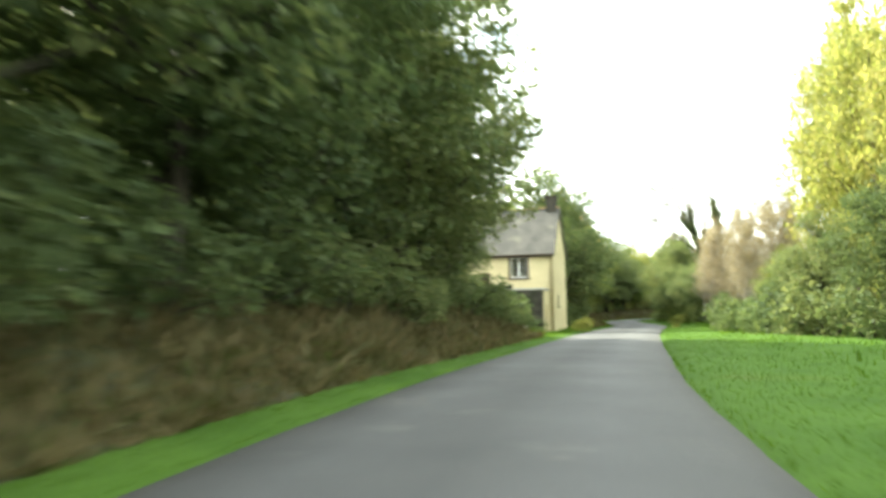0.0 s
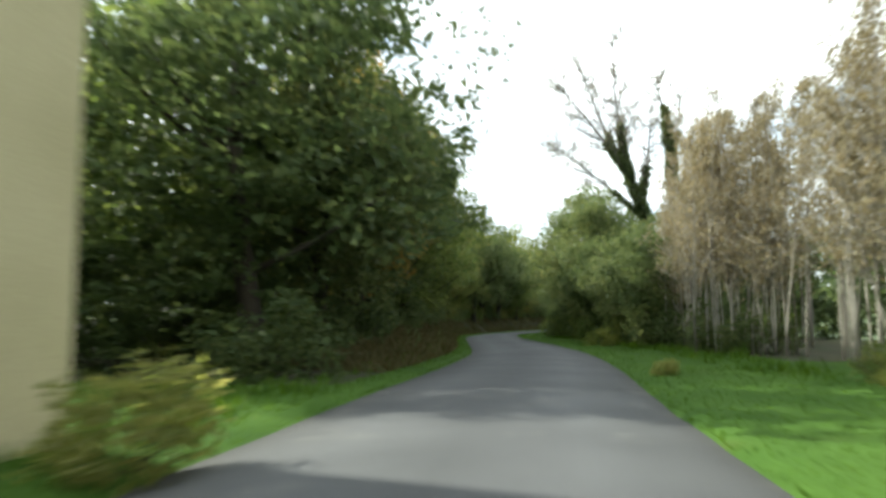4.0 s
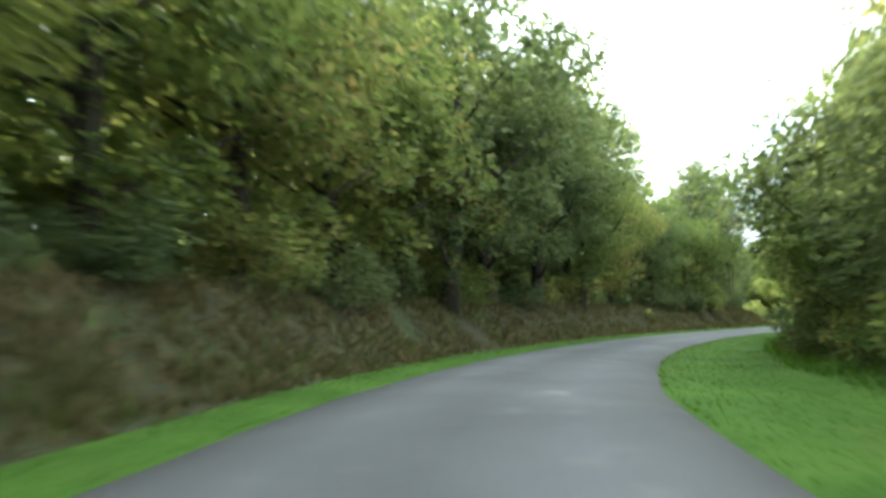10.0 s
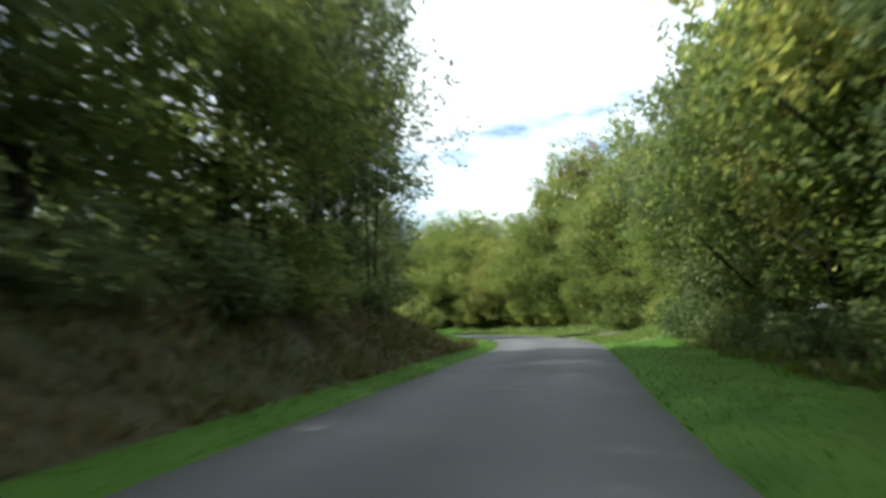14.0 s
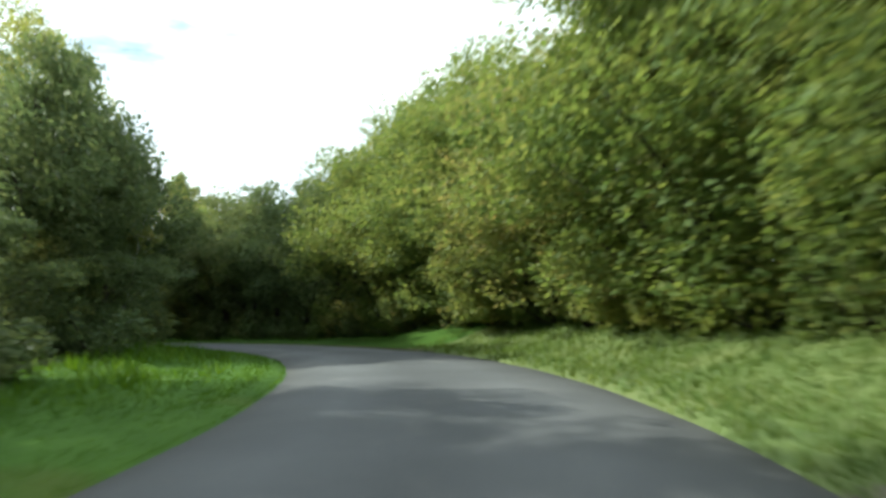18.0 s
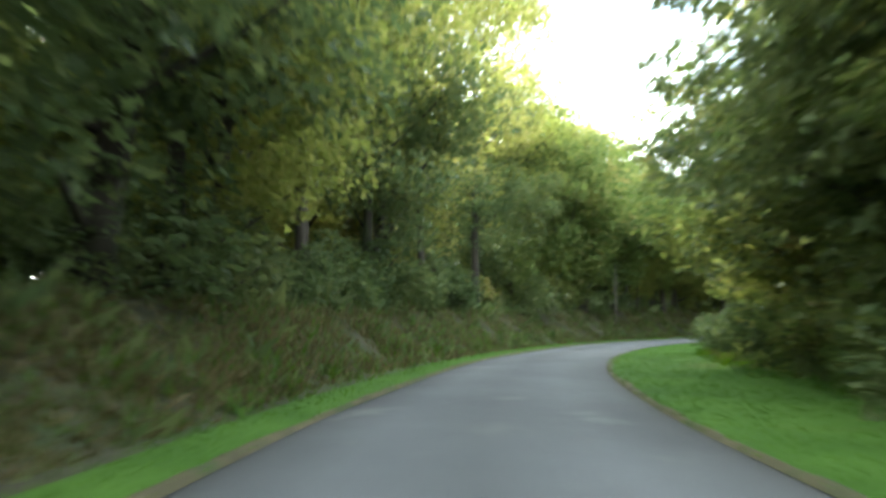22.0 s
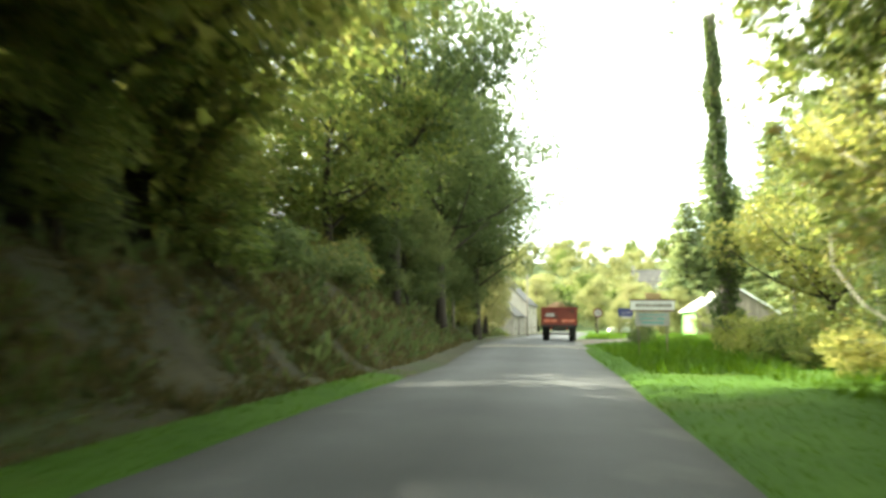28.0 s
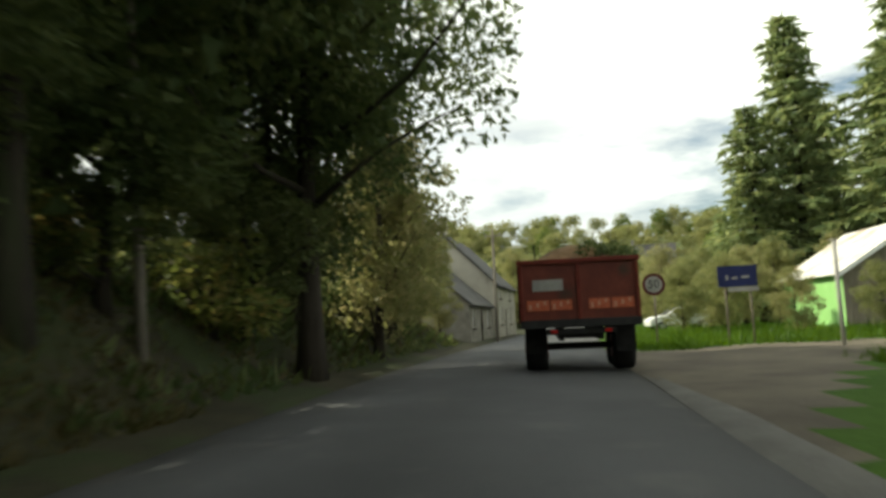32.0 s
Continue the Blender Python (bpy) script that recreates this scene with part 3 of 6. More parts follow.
def broadleaf(seed, mat, height=10.0, radius=3.6, base=1.8, clumps=46, per=75, leaf=0.30, bark=None, hollow=0.45, lean=0.0, top_bias=0.0, girth=1.0):
    """An empty root with a trunk and a crown of leaf clumps."""
    rng = np.random.default_rng(seed)
    root = new("tree")
    mid, half = (base + height) / 2, (height - base) / 2
    cen = []
    while len(cen) < clumps:
        d = unit(rng, 1)[0]
        k = rng.uniform(hollow, 1.0)
        z = mid + d[2] * half * k
        f = (z - base) / (height - base)
        prof = math.sin(math.pi * min(max(0.18 + 0.78 * f - top_bias * (1 - f), 0.05), 0.97)) ** 0.7
        c = np.array([d[0] * radius * k * prof + lean * f, d[1] * radius * k * prof, z])
        cen.append(c)
    cen = np.array(cen)
    rad = rng.uniform(0.5, 1.2, clumps) * radius * 0.27
    pts, outs = clump_points(rng, cen, rad, per)
    # stray leaves that loosen the outline
    pts2 = pts[rng.choice(len(pts), len(pts) // 9)] * np.array([1.06, 1.06, 1.02])
    pts = np.concatenate([pts, pts2])
    outs = np.concatenate([outs, unit(rng, len(pts2))])
    keep = pts[:, 2] > 0.15
    small = leaf_quads(rng, pts[keep], outs[keep], leaf, width=0.7)
    # larger sprays deep inside close the crown
    ni = clumps * 16
    pin = cen[rng.integers(0, clumps, ni)] * np.array([0.6, 0.6, 0.95]) + rng.normal(size=(ni, 3)) * radius * 0.12
    pin = pin[pin[:, 2] > 0.3]
    inner = leaf_quads(rng, pin, unit(rng, len(pin)), leaf * 1.35, width=0.9)
    me = quads_mesh("crown", np.concatenate([small, inner]), mat)
    crown = new("crown", me)
    crown.parent = root
    items = []
    bend = rng.normal(size=2) * 0.25
    top = height * 0.82
    tr = [(bend[0] * math.sin(2.2 * f) + lean * f * 0.8, bend[1] * math.sin(2.7 * f), top * f - 0.4 * (f == 0)) for f in np.linspace(0, 1, 8)]
    r0 = (0.019 * height + 0.03) * girth
    items.append((tr, [r0 * (1.35 if i == 0 else 1 - 0.85 * i / 7) for i in range(8)]))
    order = np.argsort(cen[:, 2])
    for i in order[:: max(1, clumps // 16)]:
        c = cen[i]
        zs = max(base * 0.7, c[2] - 0.45 * math.hypot(c[0], c[1]) - 0.6)
        f = min(zs / top, 0.95)
        st = (np.interp(f, np.linspace(0, 1, 8), [p[0] for p in tr]), np.interp(f, np.linspace(0, 1, 8), [p[1] for p in tr]), zs)
        items.append(limb(rng, st, c, r0 * 0.42 * (1 - 0.6 * f), sag=-0.1))
    v, fc = tubes(items)
    part_raw("trunk", v, fc, bark or M_BARK, root, smooth=True)
    return root


def shrub(seed, mat, height=2.4, radius=1.6, clumps=22, per=90, leaf=0.19):
    rng = np.random.default_rng(seed)
    root = new("shrub")
    cen = []
    for i in range(clumps):
        a, k = rng.uniform(0, 2 * math.pi), rng.uniform(0.1, 0.85) ** 0.6
        z = height * rng.uniform(0.12, 0.85) * (1 - 0.45 * k * k)
        cen.append((radius * k * math.cos(a), radius * k * math.sin(a), z))
    cen = np.array(cen)
    pts, outs = clump_points(rng, cen, rng.uniform(0.3, 0.55, clumps) * radius * 0.75, per, 0.85)
    keep = pts[:, 2] > 0.02
    crown = new("foliage", quads_mesh("foliage", leaf_quads(rng, pts[keep], outs[keep], leaf), mat))
    crown.parent = root
    items = [limb(rng, (0.1 * math.cos(i), 0.1 * math.sin(i), -0.1), cen[i * 2 % clumps], 0.04) for i in range(8)]
    v, f = tubes(items, 5)
    part_raw("stem", v, f, M_BARK, root, smooth=True)
    return root


def spruce(seed, height=16.0, radius=3.6):
    rng = np.random.default_rng(seed)
    root = new("spruce_tree")
    items = [([(0, 0, -0.3), (0.05, 0, height * 0.5), (0, 0, height)], [0.24, 0.14, 0.02])]
    quads = []
    z = 0.9
    while z < height - 0.3:
        f = z / height
        reach = radius * (1 - f) ** 0.8 * rng.uniform(0.72, 1.15) + 0.15
        n = int(8 - 3 * f)
        a0 = rng.uniform(0, 6.3)
        for k in range(n):
            a = a0 + 2 * math.pi * k / n + rng.normal() * 0.12
            r = reach * rng.uniform(0.6, 1.2) * (1 + 0.22 * math.sin(a * 2 + 1.3 * z))
            tip = np.array([r * math.cos(a), r * math.sin(a), z - 0.34 * r + 0.30 * rng.random()])
            pl, rl = limb(rng, (0, 0, z), tip, 0.04, 0.008, 4)
            items.append((pl, rl))
            m = max(16, int(76 * r / 2.5))
            fr = rng.uniform(0.12, 1.05, m)
            p = np.array([0, 0, z]) + (tip - np.array([0, 0, z])) * fr[:, None]
            side = np.array([-math.sin(a), math.cos(a), 0])
            sg = np.sign(rng.normal(size=m))
            out = side * sg[:, None] * 0.9 + np.array([math.cos(a), math.sin(a), -0.55]) * 0.8
            p = p + side * (sg * rng.uniform(0, 0.22, m) * (1.2 - fr))[:, None]
            quads.append(leaf_quads(rng, p, out, 0.5, 0.2, 0.4))
        z += 0.36 + 0.42 * (1 - f) * rng.uniform(0.6, 1.1)
    crown = new("foliage", quads_mesh("foliage", np.concatenate(quads), M_NEEDLE))
    crown.parent = root
    v, f = tubes(items, 5)
    part_raw("trunk", v, f, M_BARK, root, smooth=True)
    return root


def thin_tree(seed, height, mat, leaf_n, twig_n, spread=1.1, stems=2, leaf=0.16, bark=None, bare=0.25):
    """A slender pale tree: fine upright twigs with a veil of small leaves."""
    rng = np.random.default_rng(seed)
    root = new("slender_tree")
    items, tips = [], []
    for q in range(stems):
        lx, ly = rng.normal(size=2) * 0.45 * (q > 0)
        tx, ty = lx + rng.normal() * 0.5, ly + rng.normal() * 0.5
        h = height * rng.uniform(0.82, 1.0)
        pl = [(lx + (tx - lx) * f + 0.12 * math.sin(5 * f + q), ly + (ty - ly) * f, h * f - 0.3 * (f == 0)) for f in np.linspace(0, 1, 8)]
        items.append((pl, [(0.0042 * height + 0.01 * (stems == 1)) * (1 - 0.9 * i / 7) + 0.008 for i in range(8)]))
        for i in range(twig_n):
            f = rng.uniform(bare, 0.97)
            st = np.array([np.interp(f, np.linspace(0, 1, 8), [p[k] for p in pl]) for k in range(3)])
            a = rng.uniform(0, 6.28)
            ln = spread * rng.uniform(0.4, 1.2) * (1.25 - f)
            en = st + np.array([math.cos(a) * ln, math.sin(a) * ln, ln * rng.uniform(0.5, 1.3)])
            items.append(limb(rng, st, en, 0.016, 0.005, 4))
            tips.append((st, en))
            for _ in range(3):
                g = rng.uniform(0.3, 1)
                s2 = st + (en - st) * g
                e2 = s2 + rng.normal(size=3) * 0.28 * ln + np.array([0, 0, 0.12])
                items.append(limb(rng, s2, e2, 0.007, 0.003, 3))
                tips.append((s2, e2))
    v, f = tubes(items, 4)
    part_raw("trunk", v, f, bark or M_PALEBARK, root, smooth=True)
    if leaf_n:
        pick = rng.integers(0, len(tips), leaf_n)
        g = rng.uniform(0.2, 1.15, leaf_n)[:, None]
        st = np.array([t[0] for t in tips])[pick]
        en = np.array([t[1] for t in tips])[pick]
        p = st + (en - st) * g + rng.normal(size=(leaf_n, 3)) * 0.10
        crown = new("crown", quads_mesh("crown", leaf_quads(rng, p, unit(rng, leaf_n), leaf), mat))
        crown.parent = root
    return root


def ivy_tree(seed, trunk, arms, ivy_r=0.6, ivy_top=1.0, twigs=16, buds=0, taper=0.45, thick=0.34):
    """A trunk through points, wrapped in ivy, with bare upper arms (start share, points) and fine twigs."""
    rng = np.random.default_rng(seed)
    root = new("ivy_tree")
    trunk = np.array(trunk, dtype=float)
    n = len(trunk)
    items = [([tuple(p) for p in trunk], [thick * (1 - 0.45 * i / (n - 1)) for i in range(n)])]
    lines, tips = [trunk], []
    for pts in arms:
        pts = np.array(pts, dtype=float)
        m = len(pts)
        items.append(([tuple(p) for p in pts], [thick * 0.36 * (1 - 0.86 * i / (m - 1)) for i in range(m)]))
        lines.append(pts)
        for _ in range(twigs):
            g = rng.uniform(0.15, 1.0) * (m - 1)
            a = int(min(g, m - 2))
            p = pts[a] + (pts[a + 1] - pts[a]) * (g - a)
            d = (pts[a + 1] - pts[a]) / np.linalg.norm(pts[a + 1] - pts[a])
            ln = rng.uniform(0.9, 2.6) * (1.25 - 0.6 * g / (m - 1))
            e = p + (d * 0.7 + unit(rng, 1)[0] * np.array([1, 1, 0.5])) * ln
            items.append(limb(rng, p, e, 0.045, 0.012, 5))
            for _ in range(5):
                f = rng.uniform(0.25, 1)
                q = p + (e - p) * f
                e2 = q + (d * 0.5 + unit(rng, 1)[0]) * ln * rng.uniform(0.3, 0.6)
                items.append(limb(rng, q, e2, 0.018, 0.006, 3))
                tips.append((q, e2))
                for _ in range(3):
                    q2 = q + (e2 - q) * rng.uniform(0.3, 1)
                    e3 = q2 + unit(rng, 1)[0] * ln * 0.25
                    items.append(limb(rng, q2, e3, 0.010, 0.005, 3))
                    tips.append((q2, e3))
    v, f = tubes(items, 5)
    part_raw("trunk", v, f, M_GREYBARK, root, smooth=True)
    pts, outs = [], []
    for k, line in enumerate(lines):
        share = ivy_top if k == 0 else 0.38
        seg = np.linalg.norm(np.diff(line, axis=0), axis=1)
        cum = np.concatenate([[0], np.cumsum(seg)])
        m = int(cum[-1] * share * (520 if k == 0 else 240))
        u = rng.uniform(0, cum[-1] * share, m)
        c = np.stack([np.interp(u, cum, line[:, i]) for i in range(3)], 1)
        a = rng.uniform(0, 2 * math.pi, m)
        w = ivy_r * (1 - taper * u / cum[-1]) * (1 if k == 0 else 0.5)
        r = w * rng.uniform(0.35, 1.0, m) * (0.82 + 0.25 * np.sin(u * 2.3 + a))
        o = np.stack([np.cos(a), np.sin(a), np.zeros(m)], 1)
        pts.append(c + o * r[:, None])
        outs.append(o)
    ivy = new("ivy", quads_mesh("ivy", leaf_quads(rng, np.concatenate(pts), np.concatenate(outs), 0.2, 0.1, 0.8), M_LEAF_DARK))
    ivy.parent = root
    if buds:
        pick = rng.integers(0, len(tips), buds)
        st, en = np.array([t[0] for t in tips])[pick], np.array([t[1] for t in tips])[pick]
        p = st + (en - st) * rng.uniform(0.2, 1.1, buds)[:, None] + rng.normal(size=(buds, 3)) * 0.08
        crown = new("crown", quads_mesh("crown", leaf_quads(rng, p, unit(rng, buds), 0.11), M_LEAF_BUFF))
        crown.parent = root
    return root


IVY_FORK = [(-0.3, 0, 7.6), (-1.2, 0.1, 10.2)]
IVY_ARMS = [
    [(-1.2, 0.1, 10.2), (-2.3, 0.3, 12.6), (-3.5, 0.2, 15.6), (-4.4, 0.4, 18.6)],
    [(-1.2, 0.1, 10.2), (-1.9, -0.5, 13.0), (-2.3, -0.9, 16.0), (-2.4, -1.4, 19.6)],
    [(-0.3, 0, 7.6), (-2.6, 0.6, 10.0), (-4.4, 1.0, 11.6), (-6.0, 1.3, 13.0)],
    [(-1.2, 0.1, 10.2), (-2.9, -0.6, 12.6), (-4.6, -1.0, 14.6), (-6.0, -1.2, 16.4)],
    [(-0.7, 0.05, 8.8), (-0.1, 0.6, 10.6), (0.3, 0.9, 13.2), (0.5, 1.2, 15.6)],
    [(-1.2, 0.1, 10.2), (-1.4, 1.2, 12.8), (-1.2, 2.0, 15.4), (-1.3, 2.6, 18.0)],
]


BUILT = {}


def plant(kind, s, o, k=1.0, kz=None, turn=None, label="", category="tree", group="", sink=0.05, at_xy=None, z=None):
    """Sets a tree of that kind beside the road; the first one is the original, the rest are copies."""
    x, y = at_xy if at_xy else at(s, o)
    z = ground_z(s, o, x, y) if z is None else z
    kz = k if kz is None else kz
    if kind in ("far", "far_dark", "hill"):
        FAR_SPOTS.append((kind, x, y, z, k, kz, RND.uniform(0, 6.28)))
        return None
    turn = RND.uniform(0, 360) if turn is None else turn
    m = pose(x, y, z - sink, 0, 0, turn)
    if kind not in BUILT:
        root = KINDS[kind]()
        root.matrix_basis = m @ Matrix.Diagonal((k, k, kz, 1))
        BUILT[kind] = (root, (k, k, kz))
    else:
        first, sc = BUILT[kind]
        root = copy_thing(first, m @ Matrix.Diagonal((k / sc[0], k / sc[1], kz / sc[2], 1)))
    lab, cat, grp = TREE_LABELS[kind]
    tagged(root, label or lab, cat, group or grp)
    return root


RND = random.Random(11)
FAR_SPOTS = []
KINDS = {
    "leafy_a": lambda: broadleaf(1, M_LEAF, 10, 3.7, 0.9, 84, 170, 0.165),
    "leafy_b": lambda: broadleaf(2, M_LEAF, 10, 4.0, 1.3, 84, 170, 0.165, top_bias=0.1),
    "leafy_c": lambda: broadleaf(3, M_LEAF_LIME, 10, 3.8, 0.8, 84, 170, 0.165),
    "dark_a": lambda: broadleaf(4, M_LEAF_DARK, 10, 3.9, 0.8, 84, 170, 0.165),
    "dark_b": lambda: broadleaf(5, M_LEAF_DARK, 10, 3.7, 1.4, 84, 170, 0.165),
    "gold": lambda: broadleaf(6, M_LEAF_GOLD, 10, 3.7, 0.9, 84, 170, 0.165),
    "open": lambda: broadleaf(7, M_LEAF_LIME, 10, 4.2, 2.0, 50, 150, 0.18, hollow=0.6),
    "hedge": lambda: broadleaf(8, M_LEAF_HEDGE, 8, 3.3, -0.6, 110, 300, 0.105, hollow=0.5),
    "oak": lambda: broadleaf(12, M_LEAF_DARK, 12, 5.6, 4.2, 88, 180, 0.18, hollow=0.5),
    "pale": lambda: broadleaf(16, M_LEAF_PALE, 10, 3.8, 0.7, 70, 150, 0.2),
    "russet": lambda: broadleaf(14, M_LEAF_RUSSET, 10, 3.8, 0.9, 84, 170, 0.165),
    "tall": lambda: broadleaf(15, M_LEAF_LIME, 13, 4.3, 3.8, 58, 180, 0.175, hollow=0.55, girth=0.62),
    "shrub": lambda: shrub(21, M_LEAF),
    "shrub_dark": lambda: shrub(22, M_LEAF_DARK),
    "shrub_lime": lambda: shrub(23, M_LEAF_LIME),
    "spruce": lambda: spruce(31),
    "birch": lambda: thin_tree(41, 8.0, M_LEAF_BUFF, 4200, 26, 1.5, 4, 0.11, bare=0.3),
    "birch_b": lambda: thin_tree(42, 8.0, M_LEAF_BUFF, 3800, 24, 1.35, 4, 0.11, bare=0.24),
    "airy": lambda: thin_tree(45, 11.0, M_LEAF_DARK, 9000, 70, 3.4, 2, 0.15, M_BARK, 0.35),
    "slim": lambda: thin_tree(43, 14.0, M_LEAF, 6500, 52, 2.7, 1, 0.17, M_PALEBARK, 0.05),
    "ivy_bare": lambda: ivy_tree(51, [(0, 0, -0.3), (0.05, 0, 2.5), (0, 0, 5.0)] + IVY_FORK, IVY_ARMS, 0.62, 1.0, 20, 5200, 0.3),
    "ivy_column": lambda: ivy_tree(52, [(0, 0, -0.3), (-0.15, 0, 3.5), (-0.35, 0, 7.0), (-0.5, 0, 10.5), (-0.55, 0, 13.5)], [[(-0.5, 0, 10.5), (-0.3, 0.2, 12.0), (-0.2, 0.3, 13.2)]], 1.15, 1.0, 3, 0, 0.78),
    "ivy_twin": lambda: ivy_tree(53, [(0, 0, -0.3), (0.02, 0, 4.0), (-0.05, 0, 8.0), (-0.25, 0, 11.5), (-0.4, 0, 13.6)], [[(-0.25, 0, 11.5), (0.3, 0.2, 13.2), (0.7, 0.4, 15.4)], [(-0.4, 0, 13.6), (-0.7, 0.1, 15.0), (-0.9, 0.2, 16.4)], [(-0.1, 0, 9.0), (0.7, 0.3, 10.2), (1.5, 0.5, 10.9)]], 0.6, 1.0, 8, 700, 0.35, 0.26),
    "white_trunk": lambda: thin_tree(44, 8.5, M_LEAF, 900, 14, 1.3, 1, 0.2, M_BIRCH, 0.45),
}
TREE_LABELS = {
    "leafy_a": ("mid-green broadleaf tree in full leaf beside the lane", "tree", "woodland trees"),
    "leafy_b": ("wide-crowned green broadleaf tree beside the lane", "tree", "woodland trees"),
    "leafy_c": ("bright yellow-green broadleaf tree beside the lane", "tree", "woodland trees"),
    "dark_a": ("dark green broadleaf tree in deep shade", "tree", "woodland trees"),
    "dark_b": ("tall dark green broadleaf tree in shade", "tree", "woodland trees"),
    "gold": ("broadleaf tree in yellow and orange, autumn colour and painted sunlight", "tree", "woodland trees"),
    "open": ("thin-leaved yellow-green tree with gaps in its crown", "tree", "woodland trees"),
    "hedge": ("dense sunlit green tree leafy down to the ground", "tree", "hedge trees"),
    "oak": ("large dark oak whose crown reaches over the lane", "tree", "woodland trees"),
    "pale": ("light yellow-green leafy tree at the village edge", "tree", "village trees"),
    "russet": ("broadleaf tree with dull brown-green autumn leaves", "tree", "woodland trees"),
    "tall": ("tall broadleaf tree with a bare lower trunk", "tree", "woodland trees"),
    "shrub": ("green leafy shrub on the verge", "shrub", "roadside shrubs"),
    "shrub_dark": ("dark green shrub under the trees", "shrub", "roadside shrubs"),
    "shrub_lime": ("light green shrub with sunlight put into its leaf colour", "shrub", "roadside shrubs"),
    "spruce": ("tall dark green spruce with drooping branches", "tree", "spruces"),
    "birch": ("nearly bare birch with pale twigs and beige leaves", "tree", "bare birches"),
    "birch_b": ("multi-stemmed pale birch with few beige leaves", "tree", "bare birches"),
    "airy": ("thin dark tree with sparse leaves and sky between", "tree", "woodland trees"),
    "slim": ("tall slender pale-trunked tree with light leaves", "tree", "slender trees"),
    "ivy_bare": ("leaning ivy-covered tree with bare upper limbs", "tree", "ivy trees"),
    "ivy_twin": ("upright thin tree clad in ivy with bare twigs", "tree", "ivy trees"),
    "ivy_column": ("tall tree trunk wrapped in dark ivy", "tree", "ivy trees"),
    "white_trunk": ("slim birch with a white leaning trunk", "tree", "woodland trees"),
}


GAPS = ((319, 329), (85, 90))  # openings in the left wood where sun reaches the lane
SLOTS = ((337.5, 343, -15), (345.5, 348, -15), (56.5, 61.5, -15), (166, 181, -30), (264, 283, -30), (318, 329, -30), (346, 357, -30))  # single missing trees in it, and how far back


def row(s0, s1, step, o, spread, kinds, h, hs=0.15, wide=1.0):
    """A run of trees along the road; h is their height in units of ten metres."""
    s = s0
    while s < s1:
        if -9.5 < o < -6 and any(a < s < b for a, b in GAPS):
            s += step
            continue
        k = RND.uniform(1 - hs, 1 + hs)
        spot = (RND.choice(kinds), s + RND.uniform(-0.8, 0.8), o + RND.uniform(-spread, spread), h * k * wide * RND.uniform(0.92, 1.08), h * k)
        if o < -6 and h > 0.6 and any(a < s < b and o > c and (c > -20 or o < -11.8) for a, b, c in SLOTS):
            RND.uniform(0, 360)
        else:
            plant(*spot)
        s += step * RND.uniform(0.85, 1.15)


# left wood: a front row that leans over the bank, then rows behind it that close the view
row(-24, 27, 4.0, -7.2, 0.7, ["dark_a", "dark_b", "dark_a", "leafy_b"], 1.25, wide=1.1)
row(-24, 27, 4.0, -13, 1.2, ["far_dark"], 1.3)
row(-24, 36, 3.0, -10.5, 0.8, ["far_dark"], 0.42, wide=1.3)
for s, o, k, kz in ((26.0, -9.6, 0.9, 1.2), (31.2, -7.9, 0.68, 0.78), (35, -10.4, 0.42, 0.42), (32, -12.5, 0.9, 1.1), (34.5, -9.2, 0.4, 0.45), (28.6, -8.2, 1.05, 1.3), (33.2, -9.4, 0.85, 0.95)):
    plant("dark_a", s, o, k, kz)
for x, y, k, kz in ((-5, 66, 1.2, 1.7), (-10, 61, 1.2, 1.5), (-15, 56, 1.1, 1.3), (-1.5, 70, 0.9, 1.15), (-20, 50, 1.1, 1.5), (-12, 44, 1.0, 1.35), (-16, 42, 1.1, 1.6), (-9, 56, 0.9, 1.35)):
    plant("dark_a" if x < -8 else "leafy_a", 50, -20, k, kz, at_xy=(x, y), z=-0.4)
row(58, 84, 4.8, -8.2, 0.8, ["leafy_b", "dark_a", "dark_b"], 1.3, wide=1.05)
row(84, 118, 4.4, -7.2, 0.7, ["dark_a", "leafy_a", "leafy_b", "leafy_c"], 1.15, wide=1.08)
row(118, 132, 4.6, -7.4, 0.7, ["leafy_a", "leafy_a", "leafy_c"], 1.15, wide=1.08)
row(132, 147, 4.4, -7.0, 0.7, ["leafy_a", "dark_b", "leafy_b", "open"], 1.25, wide=1.1)
row(147, 180, 4.6, -8.0, 0.8, ["leafy_a", "dark_b", "leafy_b", "dark_a"], 0.98, wide=1.0)
row(60, 180, 5.0, -13.5, 1.4, ["far", "far_dark", "far"], 1.3)
row(203, 213, 3.6, -12.2, 0.5, ["dark_a", "dark_b"], 0.82)
for s, o, k, kz in ((226, -10.2, 1.0, 1.1), (230, -9.4, 1.05, 1.2), (234, -8.8, 1.1, 1.15), (238.5, -8.4, 1.05, 1.2), (242, -8.0, 1.05, 1.3)):
    plant("dark_b", s, o, k, kz)
plant("dark_a", 236.5, -6.8, 1.1, 0.95)
plant("oak", 247, -5.8, 1.0, 1.1)
row(221, 227, 3.0, -10.5, 0.8, ["dark_a", "leafy_a"], 0.4, wide=1.3)
row(226, 244, 3.2, -8.0, 0.6, ["dark_a", "dark_b"], 0.55, wide=1.2)
row(243, 254, 3.8, -6.6, 0.4, ["dark_a", "leafy_b", "dark_b"], 1.3, wide=1.1)
row(255, 269, 5.6, -7.0, 0.4, ["tall", "dark_a", "leafy_c"], 1.15, wide=1.05)
row(256, 273, 4.0, -10.2, 0.6, ["leafy_c"], 1.1)
row(254, 274, 5.6, -6.6, 0.3, ["tall"], 1.55, hs=0.08, wide=0.8)
